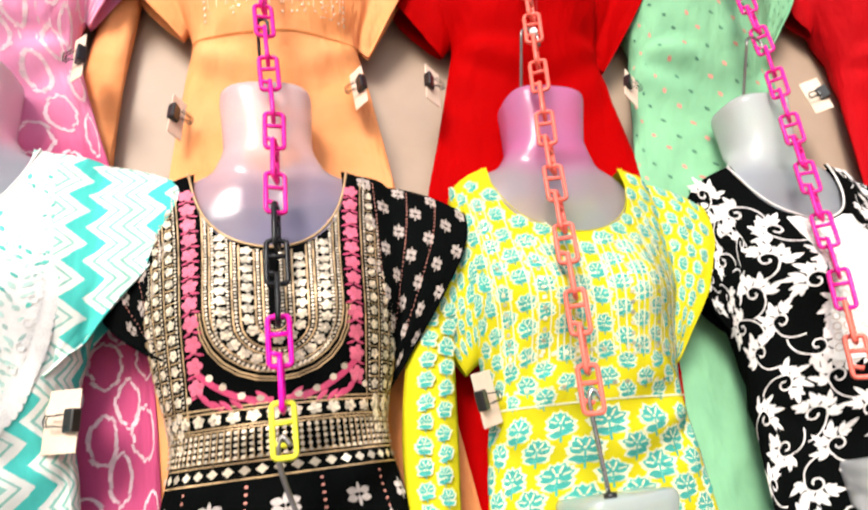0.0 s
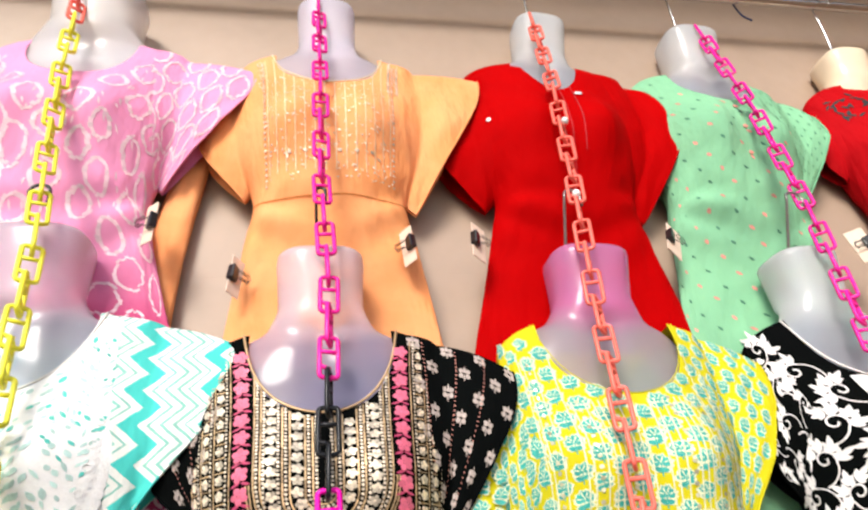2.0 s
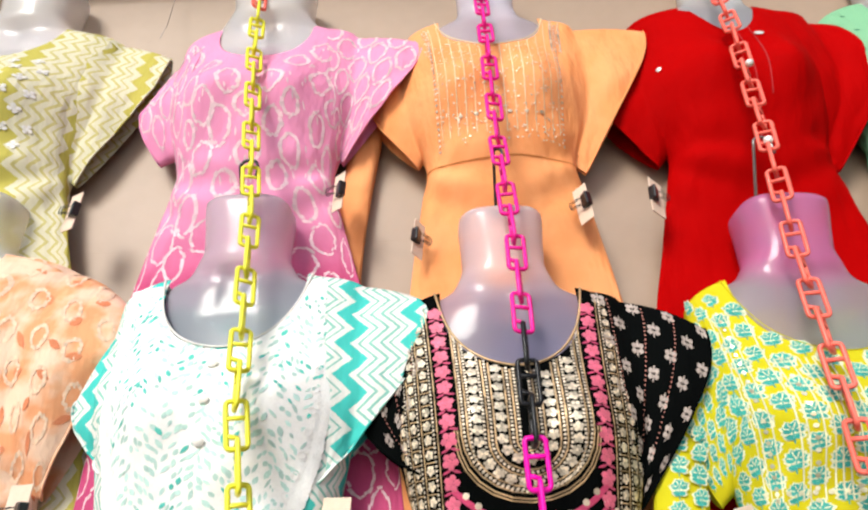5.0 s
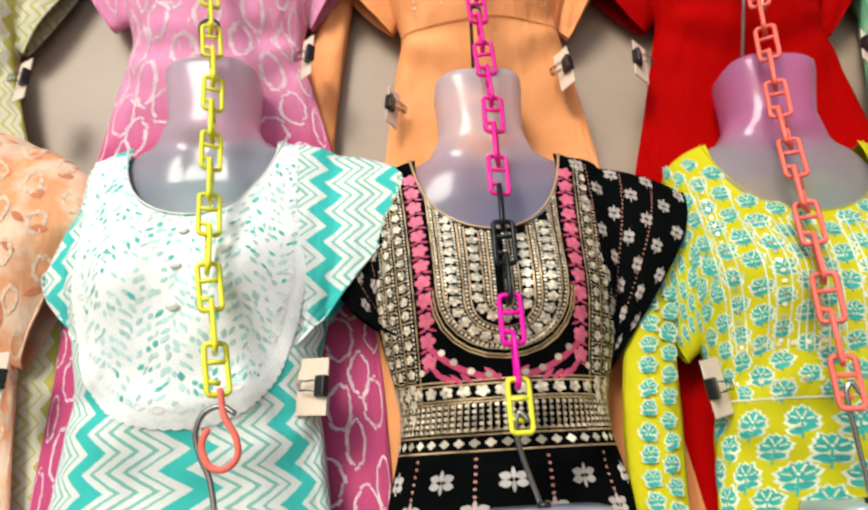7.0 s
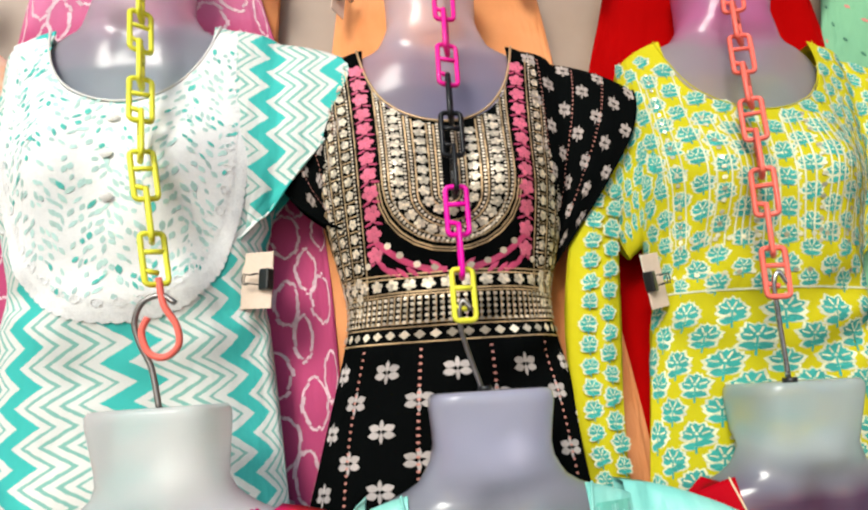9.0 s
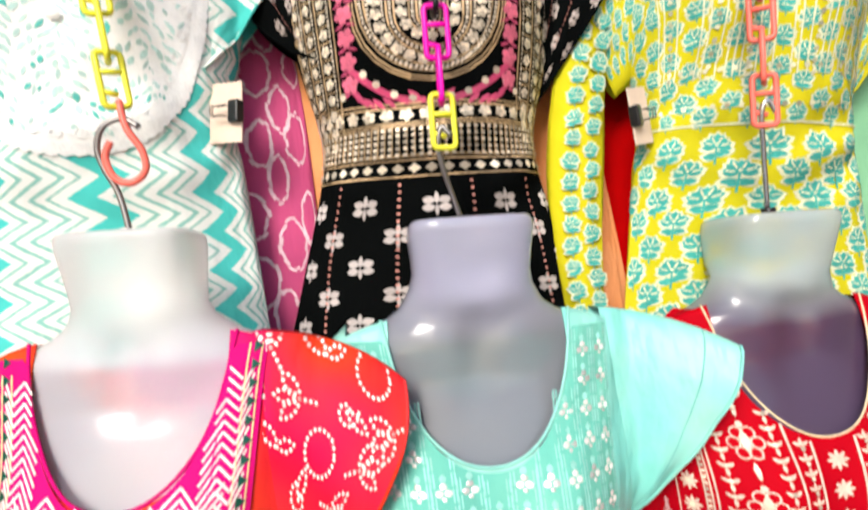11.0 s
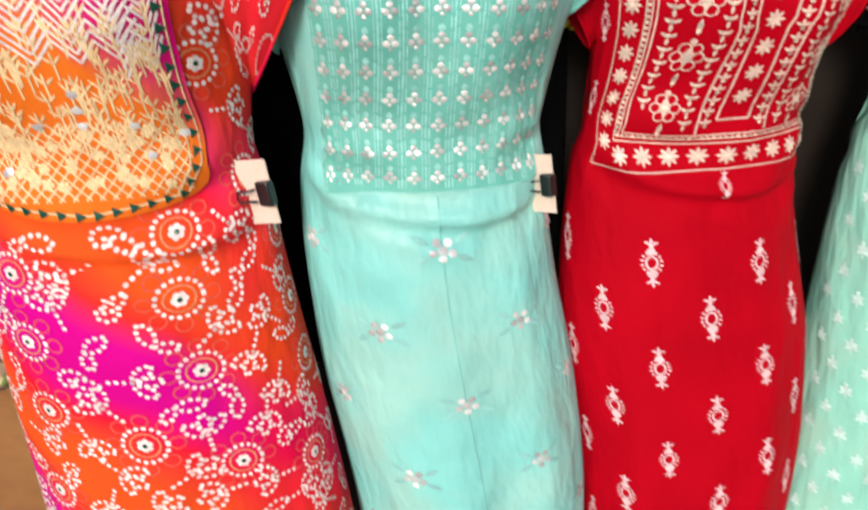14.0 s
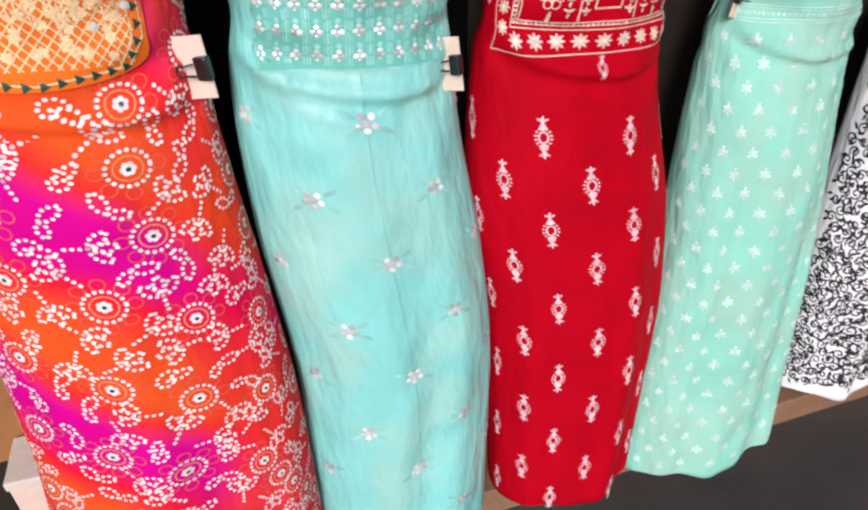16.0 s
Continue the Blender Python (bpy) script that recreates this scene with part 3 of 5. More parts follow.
SEAFOAMC = cloth("seafoam_cotton", (0.26, 0.62, 0.48), (0.32, 0.60, 0.46), 8, crease=0.7)
WHITEC = cloth("white_cotton", (0.82, 0.82, 0.80), None, 10)
LACE = cloth("white_lace", (0.92, 0.92, 0.90), (0.88, 0.88, 0.86), 260.0, 0.8, 0.1)
LACET = thread("white_lace_thread", (0.95, 0.95, 0.93), 0.8, 0.0, 0.3, 0.05)
BANDHANI = dyed_bands("orange_magenta_tie_dyed_cotton")
YOKEOR = two_tone_cotton("magenta_orange_yoke_cotton", (0.62, 0.006, 0.16), (0.80, 0.17, 0.015), 0.165, 0.03, 1.1)
YOKEYARN = thread("honey_yarn", (0.92, 0.66, 0.34), 0.6)
IKATW = thread("white_ikat_print", (0.86, 0.60, 0.66), 0.85)
CREAMT = thread("cream_yarn", (0.88, 0.70, 0.44), 0.6)
CORALP = thread("coral_print", (0.78, 0.26, 0.12), 0.85)
MINTD = thread("dark_green_print", (0.06, 0.20, 0.12), 0.85)
ROSEP = thread("rose_print", (0.72, 0.30, 0.24), 0.85)
FOAMW = thread("white_foil_print", (0.56, 0.80, 0.70), 0.7)


def tunic(m, k, mat, label, name="kurti", trim=None, tips=((0.185, 0.14), (0.24, 0.05)), low=((0.138, 0.24), (0.138, 0.28)), puff=0.026, sleeves=True, fwd=(0.0, 0.03), trim_r=0.0016, soft=0.024, inner=0.098):
    root = new(name)
    root.matrix_world = m
    tagged(root, label, "kurti", "tunics on display")
    _, rim = body(k, mat, root)
    sl = [sleeve(k, side, mat, root, tips[i], low[i], puff, fwd[i], soft, inner) for i, side in enumerate((-1, 1))] if sleeves else []
    if trim:
        v, f = tube(rim, trim_r, 6)
        link("neck_trim", v, f, trim, k.ob)
    return root, sl


def ring(x, y, rx, ry, w, n=16, rough=0.0, rng=random):
    pts = [(x + rx * math.cos(2 * math.pi * i / n) * (1 + rng.uniform(-rough, rough)), y + ry * math.sin(2 * math.pi * i / n) * (1 + rng.uniform(-rough, rough))) for i in range(n)]
    return stripe(pts + pts[:1], w)


def beads(path, step, r, n=6):
    """Dots at even steps along a path."""
    out, left = [], 0.0
    for (a, b), (c, d) in zip(path, path[1:]):
        l = math.hypot(c - a, d - b)
        p = left
        while p < l:
            out.append(dot(a + (c - a) * p / l, b + (d - b) * p / l, r, n))
            p += step
        left = p - l
    return out


def rosettes(dots, r, n=5):
    """Small stitched flowers in place of dots."""
    return [q for i, d in enumerate(dots) for q in flower(sum(p[0] for p in d) / len(d), sum(p[1] for p in d) / len(d), r, n, i)]


def leaf_path(x, y, ang, l, w, n=8):
    p = petal(x, y, ang, l, w, n)
    return p + p[:1]


def spiral(x, y, r0, turns, ang, side=1, n=16):
    return [(x + r0 * (1 - 0.8 * i / n) * math.cos(ang + side * 2 * math.pi * turns * i / n), y + r0 * (1 - 0.8 * i / n) * math.sin(ang + side * 2 * math.pi * turns * i / n)) for i in range(n + 1)]


def u_path(r, top, low, n=12):
    return [(-r, top), (-r, top + (low - top) * 0.5), (-r, low)] + [(-r * math.cos(math.pi * i / n), low + r * math.sin(math.pi * i / n)) for i in range(1, n)] + [(r, low), (r, top + (low - top) * 0.5), (r, top)]


def fine(path, step=0.012):
    """The same path with points close enough to follow the cloth."""
    out = [path[0]]
    for a, b in zip(path, path[1:]):
        n = max(1, int(math.hypot(b[0] - a[0], b[1] - a[1]) / step))
        out += [(a[0] + (b[0] - a[0]) * i / n, a[1] + (b[1] - a[1]) * i / n) for i in range(1, n + 1)]
    return out


def line(path, w):
    return stripe(fine(path), w)


def panel(k, mat, parent, name, half, h0, h1, lift=0.0022, label="", scallop=0.0):
    """A cloth panel sewn on the front, from the neckline down."""
    vs, uv, fs = [], [], []
    nc, nr = 40, 36
    for r in range(nr + 1):
        for c in range(nc + 1):
            u = c / nc * 2 - 1
            s = u * half
            top = max(h0, k.rim(s) + 0.004)
            bot = h1 - (scallop * (1 - math.sqrt(max(1 - u * u, 0.0))) if scallop else 0.0)
            h = top + (max(bot, top + 0.002) - top) * r / nr
            vs.append(k.point(s, h, lift))
            uv.append((s, -h))
    for r in range(nr):
        for c in range(nc):
            a = r * (nc + 1) + c
            fs.append((a, a + 1, a + nc + 2, a + nc + 1)[::-1])
    return link(name, vs, fs, mat, parent, label, uv)


def show(x, y, z, pm, tone, yaw=0.0, tall=0.10, neck=0.054, lean=0.014, tilt=0.0, sway=0.0, nod=0.0):
    m = pose(x, y, z, tilt, sway, yaw)
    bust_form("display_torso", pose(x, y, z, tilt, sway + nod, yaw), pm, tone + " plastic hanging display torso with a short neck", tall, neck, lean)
    return m


def sleeve_spots(sl, da, db):
    out, r, b = [], 0, 0.012
    while b < sl.down - 0.012:
        a = 0.016 + (r % 2) * da / 2
        while a < sl.across - 0.008:
            out.append((a, b))
            a += da
        b += db
        r += 1
    return out


ROW_A, ROW_B, ROW_C = 2.545, 1.985, 1.49
YA, YB, YC = 0.79, 0.73, 0.66

# pale yellow zigzag, top row
m = show(-0.845, YA, ROW_A + 0.035, MILK, "milky white", tall=0.13, neck=0.068)
k = Kurti(shape(flat=True, hip=0.20, hem=0.22, length=1.3, waist=0.145, chest=0.172), 0.002, 1, 0.08, 0.10, 0.08)
root, sl = tunic(m, k, PALEZIG, "pale cream cotton kurti printed with yellow-green zigzags", tips=((0.21, 0.12), (0.290, 0.05)), low=((0.15, 0.27), (0.155, 0.33)), fwd=(0.0, 0.0))
motifs(k, [q for s, h in lattice(k, 0.12, 0.30, 0.03, 0.028) if abs(s) < 0.08 for q in flower(s, h, 0.008, 4, s * 50)], WHITE, root, "lace_flower_work", kind="stuff")

# pink ikat, top row
m = show(-0.385, YA - 0.013, ROW_A, MILK, "milky pinkish", tall=0.13, neck=0.074)
rng = random.Random(2)
k = Kurti(shape(flat=True, hip=0.190, hem=0.23, length=1.3, waist=0.126, chest=0.158), 0.003, 2, 0.082, 0.11, 0.03)
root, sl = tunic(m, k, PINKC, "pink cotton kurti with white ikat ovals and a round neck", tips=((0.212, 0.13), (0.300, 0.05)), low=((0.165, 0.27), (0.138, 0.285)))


def long_oval(rng, x, y, w, hh, t):
    """A frayed upright oval outline, pointed at its ends."""
    out, n = [], 20
    for j in range(n):
        a, b = (2 * math.pi * (j + g) / n for g in (-0.05, 1.0))
        f = rng.uniform(0.90, 1.10)
        p, q = ((x + f * w * math.copysign(abs(math.cos(c)) ** 1.3, math.cos(c)), y + f * hh * math.sin(c)) for c in (a, b))
        out += stripe([p, q], t * rng.uniform(0.7, 1.2))
    return out


spots = [p for p in lattice(k, 0.05, 1.27, 0.056, 0.042, 0.92, 0.008, rng) if clear_of_neck(k, *p, 0.02)]
motifs(k, [q for x, y in spots for q in long_oval(rng, x, y, 0.0145 * rng.uniform(0.65, 1.15), 0.029 * rng.uniform(0.7, 1.15), 0.0050 if y < 0.4 else 0.0034)] + [petal(x + rng.uniform(-0.03, 0.03), y + rng.uniform(-0.02, 0.02), 1.57 + rng.uniform(-0.2, 0.2), rng.uniform(0.008, 0.018), 0.0026, 3) for x, y in spots if y < 0.36 for _ in range(3) if clear_of_neck(k, x, y - 0.02, 0.03)], IKATW, root, "ikat_print", 0.0006, kind="stuff", thick=0.0)
for s_ in sl:
    motifs(s_, [q for x, y in sleeve_spots(s_, 0.066, 0.046) for q in long_oval(rng, x, y, 0.019, 0.031, 0.0060)], IKATW, root, "ikat_print", 0.0008, kind="stuff", thick=0.0)

# orange, top row
m = show(0.008, YA - 0.007, ROW_A, LILAC, "pale lilac", tall=0.13)
rng = random.Random(3)
k = Kurti(shape(flat=True, hip=0.162, hem=0.245, length=1.24, waist=0.119, chest=0.156), 0.004, 3, 0.09, 0.105)
root, sl = tunic(m, k, ORANGEC, "orange cotton kurti with gold sequin work on the bodice", tips=((0.218, 0.16), (0.296, 0.040)), low=((0.132, 0.295), (0.136, 0.32)), trim=CREAMT, trim_r=0.0012)
motifs(k, [q for s in np.arange(-0.078, 0.079, 0.012) for q in line([(s, max(0.02, k.rim(s) + 0.004)), (s, 0.285)], 0.0012)], CREAMT, root, "pintuck_stitching", kind="stuff")
motifs(k, [dot(rng.uniform(-0.085, 0.085), rng.uniform(0.09, 0.30), rng.uniform(0.0008, 0.0018), 5) for _ in range(420)] + [dot(sd * rng.uniform(0.082, 0.09), rng.uniform(0.02, 0.11), rng.uniform(0.001, 0.002), 5) for sd in (-1, 1) for _ in range(40)], PALEGOLD, root, "sequin_work", 0.002, kind="stuff")
motifs(k, beads([(-0.082, 0.03), (-0.084, 0.30)], 0.009, 0.0022) + beads([(0.082, 0.03), (0.084, 0.30)], 0.009, 0.0022) + beads(fine([(-0.05, 0.255), (0.05, 0.255)]), 0.02, 0.003), PALEGOLD, root, "sequin_border", 0.002, kind="stuff")
motifs(k, [q for a in (0.065, 0.08) for q in beads([(a + 0.012, 0.012), (a + 0.012, 0.11)], 0.0055, 0.0026)], PALEGOLD, root, "gold_bead_strip", 0.002, kind="stuff")
motifs(k, line([(-0.17, 0.318), (-0.08, 0.322), (0, 0.323), (0.08, 0.322), (0.17, 0.318)], 0.0022), thread("orange_seam", (0.55, 0.17, 0.03), 0.8), root, "waist_seam", 0.0012)
hanging_sleeve(ORANGEC, root, -1, 0.205, 0.16, 0.66, 0.026, 0.024, 0.045)

# red, top row
m = show(0.424, YA + 0.002, ROW_A + 0.014, SMOKE, "smoke grey", tall=0.13, sway=3, nod=4)
k = Kurti(shape(flat=True, hip=0.190, hem=0.20, length=1.24, waist=0.126, chest=0.165), 0.004, 4, 0.062, 0.098, cut=1.9)
root, sl = tunic(m, k, REDC, "plain bright red rayon kurti with a notched collar", tips=((0.236, 0.20), (0.280, 0.075)), low=((0.142, 0.33), (0.140, 0.34)), puff=0.034, fwd=(0.0, 0.04))
motifs(k, line([(0.0, 0.09), (0.0, 0.30)], 0.002) + line([(0.016, 0.09), (0.016, 0.25)], 0.0016), thread("red_seam", (0.42, 0.002, 0.005), 0.8), root, "placket_seam", 0.0012)
for side, c in ((-1, (0.115, 0.17)), (1, (0.142, 0.18))):
    motifs(k, [dot(side * c[0], c[1], 0.0045, 10)], SILVER, root, "button", 0.003, "silver tab button", thick=0.003)
motifs(k, [dot(0.022, 0.115, 0.0055, 10)], SILVER, root, "button", 0.003, "silver tab button", thick=0.003)

# mint with tiny sprigs, top row
m = show(0.765, YA, ROW_A, SMOKE, "smoke grey", tall=0.13, neck=0.060, sway=5)
k = Kurti(shape(flat=True, hip=0.17, hem=0.20, length=1.2, waist=0.135, chest=0.158), 0.004, 5, 0.085, 0.10, crumple=1.7)
root, sl = tunic(m, k, MINTC, "mint green rayon kurti with tiny dark sprig print", tips=((0.19, 0.15), (0.245, 0.07)), low=((0.14, 0.25), (0.15, 0.28)), puff=0.034)
rng = random.Random(5)
spots = [p for p in lattice(k, 0.03, 0.8, 0.034, 0.026, 0.95, 0.003, rng) if clear_of_neck(k, *p)]
motifs(k, [petal(s, h, 0.9 + rng.uniform(-0.2, 0.2), 0.0095, 0.0042) for i, (s, h) in enumerate(spots) if i % 2], MINTD, root, "sprig_print", 0.0006, kind="stuff", thick=0.0)
motifs(k, [petal(s, h, 0.9 + rng.uniform(-0.3, 0.3), 0.010, 0.005) for i, (s, h) in enumerate(spots) if i % 2 == 0 and h > 0.06], ROSEP, root, "dot_print", 0.0006, kind="stuff", thick=0.0)
for s_ in sl:
    motifs(s_, [petal(a, b, 0.9, 0.009, 0.004) for a, b in sleeve_spots(s_, 0.026, 0.02)], MINTD, root, "sprig_print", 0.0008, kind="stuff", thick=0.0)
for i in range(3):
    motifs(k, [dot(0.0, 0.125 + 0.055 * i, 0.004, 10)], ROSEP, root, "button", 0.002, "small rust-coloured button", thick=0.002)

# deep red, top row
m = show(1.15, YA, ROW_A, CREAMP, "cream")
k = Kurti(shape(flat=True, hip=0.16, hem=0.20, length=1.2), 0.004, 6, 0.06, 0.03)
root, sl = tunic(m, k, DKREDC, "deep red kurti with black thread embroidery at the yoke")
rng = random.Random(6)
motifs(k, [petal(rng.uniform(-0.11, 0.11), rng.uniform(0.05, 0.12), rng.uniform(0, 6.3), 0.016, 0.005) for _ in range(90)], BLACKT, root, "thread_embroidery", kind="stuff")

# peach ikat, middle row
m = show(-0.785, YB + 0.035, ROW_B + 0.105, MILK, "milky white")
rng = random.Random(7)
k = Kurti(shape(flat=True, hip=0.215, hem=0.22, length=1.0, waist=0.18, chest=0.16), 0.003, 7, 0.07, 0.09, 0.01)
root, sl = tunic(m, k, PEACHC, "peach cotton kurti with soft coral and cream ikat print", tips=((0.22, 0.10), (0.268, 0.075)), low=((0.16, 0.27), (0.190, 0.33)), puff=0.060, fwd=(0.0, 0.0))
spots = [p for p in lattice(k, 0.06, 0.95, 0.07, 0.055, 0.95, 0.008, rng) if clear_of_neck(k, *p)]
motifs(k, [q for s, h in spots for q in long_oval(rng, s, h, 0.013, 0.018, 0.006)], PEACHT, root, "ikat_print", 0.0006, kind="stuff", thick=0.0)
motifs(k, [petal(s, h, rng.uniform(0, 6.3), rng.uniform(0.018, 0.034), 0.012, 4) for i, (s, h) in enumerate(spots) if i % 2], CORALP, root, "coral_blot_print", 0.0006, kind="stuff", thick=0.0)
for s_ in sl:
    motifs(s_, [q for x, y in sleeve_spots(s_, 0.06, 0.05) for q in long_oval(rng, x, y, 0.013, 0.016, 0.006)], PEACHT, root, "ikat_print", 0.0008, kind="stuff", thick=0.0)
    motifs(s_, [petal(a + 0.02, b + 0.01, rng.uniform(0, 6.3), rng.uniform(0.016, 0.03), 0.011, 4) for a, b in sleeve_spots(s_, 0.06, 0.045)], CORALP, root, "coral_blot_print", 0.0008, kind="stuff", thick=0.0)

# white and teal zigzag with lace yoke, middle row
m = show(-0.362, YB, ROW_B + 0.036, ROSY, "smoke grey and rosy", tall=0.112, neck=0.060)
rng = random.Random(8)
k = Kurti(shape(flat=True, hip=0.17, hem=0.18, length=0.84, waist=0.138, chest=0.162), 0.003, 8, 0.092, 0.112)
root, sl = tunic(m, k, TEALZIG, "white cotton kurti with teal zigzags and a white lace yoke", trim=WHITE, tips=((0.204, 0.138), (0.286, 0.056)), low=((0.130, 0.245), (0.122, 0.265)), fwd=(0.0, 0.034))
panel(k, LACE, root, "lace_yoke", 0.112, 0.012, 0.345, 0.0016, "white lace yoke with a scalloped edge", 0.16)
edge = fine([(0.112, 0.018)] + [(0.112 * math.cos(a), 0.185 + 0.160 * math.sin(a)) for a in np.linspace(0, math.pi, 40)] + [(-0.112, 0.018)])
inside = [(0.90 * x, 0.02 + 0.955 * (y - 0.02)) for x, y in edge]
motifs(k, beads(edge, 0.0085, 0.0062, 7) + beads(inside, 0.007, 0.0034, 6), LACET, root, "scallop_edging", 0.0018, kind="stuff", thick=0.0004)
motifs(k, [q for i, (x, y) in enumerate(inside[::2]) for q in ring(0.95 * x, y, 0.0042, 0.0042, 0.0014, 7)], LACET, root, "lace_loop_work", 0.0026, kind="stuff", thick=0.0004)
SOFT, BLOB = [], []
for i in range(30):
    for j in range(-22, 23):
        s_, h_ = j * 0.0048, 0.03 + 0.0108 * i
        h_ += 0.010 * (abs(((j + 6) % 12) - 6) / 3 - 1) + rng.uniform(-0.0015, 0.0015)
        lim = 0.096 if h_ < 0.18 else 0.096 * math.sqrt(max(1 - ((h_ - 0.18) / 0.15) ** 2, 0.0))
        if abs(s_) > lim or not clear_of_neck(k, s_, h_, 0.006) or rng.random() < 0.42:
            continue
        slope = 1.1 if ((j + 6) % 12) >= 6 else -1.1
        (BLOB if rng.random() < (0.34 if h_ < 0.17 or abs(h_ - 0.30) < 0.012 else 0.05) else SOFT).append(petal(s_, h_, slope + rng.uniform(-0.4, 0.4), rng.uniform(0.006, 0.012), rng.uniform(0.0025, 0.0055), 3))
motifs(k, SOFT, thread("pale_teal_print", (0.56, 0.80, 0.74), 0.85), root, "teal_fleck_print", 0.0020, kind="stuff", thick=0.0)
motifs(k, BLOB, thread("bright_teal_print", (0.12, 0.60, 0.52), 0.85), root, "teal_blot_print", 0.0022, kind="stuff", thick=0.0)
for i in range(3):
    motifs(k, [dot(0.0, 0.135 + 0.045 * i, 0.005, 10)], WHITE, root, "button", 0.005, "white covered button", thick=0.004)

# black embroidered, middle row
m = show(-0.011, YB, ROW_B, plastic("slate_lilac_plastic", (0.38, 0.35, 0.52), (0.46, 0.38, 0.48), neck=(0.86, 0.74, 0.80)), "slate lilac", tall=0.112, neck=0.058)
rng = random.Random(9)
k = Kurti(shape(flat=True, hip=0.19, hem=0.23, length=1.15, waist=0.116, chest=0.148), 0.003, 9, 0.088, 0.115)
root, sl = tunic(m, k, BLACKC, "black cotton kurti heavily embroidered in gold and pink", trim=GOLD, tips=((0.194, 0.145), (0.264, 0.062)), low=((0.116, 0.225), (0.122, 0.275)), fwd=(0.014, 0.03))
gold, seq, pink, pinkl, pale = [], [], [], [], []
for r in (0.006, 0.009, 0.012, 0.015, 0.027, 0.030, 0.033, 0.036, 0.048, 0.051, 0.054, 0.057):
    path = u_path(r, k.rim(r) + 0.006, 0.195 + (0.0 if r > 0.05 else 0.008))
    if round(r * 1000) % 2:
        gold += line(path, 0.0016)
    else:
        pale += beads(fine(path), 0.0042, 0.0016, 5)
for r in (0.021, 0.042):
    seq += rosettes(beads(fine(u_path(r, k.rim(r) + 0.010, 0.20)), 0.0115, 0.0046, 8), 0.0054)
for side in (-1, 1):
    for i in range(12):
        s, h = side * 0.069, 0.034 + 0.0205 * i
        pink += flower(s, h, 0.0088, 5, i)
        seq.append(dot(s, h, 0.0016, 6))
        pinkl += [petal(s, h + 0.008, a, 0.0105, 0.003) for a in (0.3, 2.84)]
    for x in (0.081, 0.0845, 0.1, 0.1035, 0.119, 0.1225, 0.138, 0.142):
        if x in (0.0845, 0.1035, 0.1225):
            pale += beads(fine([(side * x, 0.018), (side * x, 0.28)]), 0.0046, 0.0016, 5)
        else:
            gold += line([(side * x, 0.018), (side * x, 0.33)], 0.0015)
    for x in (0.0922, 0.1112, 0.130):
        for i in range(20):
            seq += flower(side * x, 0.022 + i * 0.0155, 0.0056, 5, i)
            gold += stripe([(side * (x - 0.006), 0.0297 + i * 0.0155), (side * (x + 0.006), 0.0297 + i * 0.0155)], 0.0012)
    for i in range(8):
        a = 0.1 + i * 0.17
        pinkl += [petal(side * 0.069 * math.cos(a), 0.262 + 0.012 * math.sin(a * 2), 1.57 + side * 0.8, 0.016, 0.005)]
        pinkl += stripe([(side * (0.069 - 0.008 * i), 0.245 + 0.034 * (1 - ((i - 8) / 8) ** 2)), (side * (0.069 - 0.008 * (i + 1)), 0.245 + 0.034 * (1 - ((i - 7) / 8) ** 2))], 0.006)
gold += [q for r in (0.0605, 0.0635) for q in line(u_path(r, 0.19, 0.197), 0.0016)]
seq += [dot(sd * x, h, 0.0036, 7) for sd in (-1, 1) for x, h in ((0.045, 0.262), (0.056, 0.252), (0.066, 0.262), (0.030, 0.272), (0.078, 0.27), (0.015, 0.276))]
e = 0.165
for h in (0.281, 0.285, 0.300, 0.303, 0.332, 0.336, 0.352):
    gold += line([(-e, h), (e, h)], 0.0016)
seq += rosettes(beads(fine([(-e, 0.292), (e, 0.292)]), 0.016, 0.0055, 8), 0.0064) + beads(fine([(-e, 0.344), (e, 0.344)]), 0.0125, 0.0048, 4)
for h in np.arange(0.307, 0.331, 0.006):
    pale += beads(fine([(-e, h), (e, h)]), 0.0062, 0.0021, 5)
for s in np.arange(-e, e, 0.006):
    gold += stripe([(s, 0.304), (s, 0.331)], 0.0012)
motifs(k, gold, GOLD, root, "gold_embroidery", 0.0012, "dull gold thread embroidery", "stuff", 0.001)
motifs(k, seq, PALEGOLD, root, "sequin_work", 0.0020, "pale gold sequins", "stuff", 0.0005)
motifs(k, pale, PALEGOLD, root, "beaded_waistband", 0.0022, kind="stuff")
motifs(k, pink, thread("rose_yarn", (0.80, 0.16, 0.26)), root, "pink_flower_embroidery", 0.0024, "pink thread flowers", "stuff", 0.001)
motifs(k, pinkl, thread("deep_pink_yarn", (0.60, 0.06, 0.16)), root, "pink_leaf_embroidery", 0.0014, kind="stuff")


def clover(s, h, r):
    return [petal(s + 0.1 * r * x, h + y * r, (0.0 if x > 0 else math.pi) - x * t, 0.95 * r, 0.80 * r, 5) for x, y, t in ((-1, -0.25, 0.35), (1, -0.25, 0.35), (-1, 0.3, -0.15), (1, 0.3, -0.15))] + [petal(s, h, -1.57, 1.3 * r, 0.35 * r, 4), petal(s, h, 1.57, 1.3 * r, 0.3 * r, 4)]


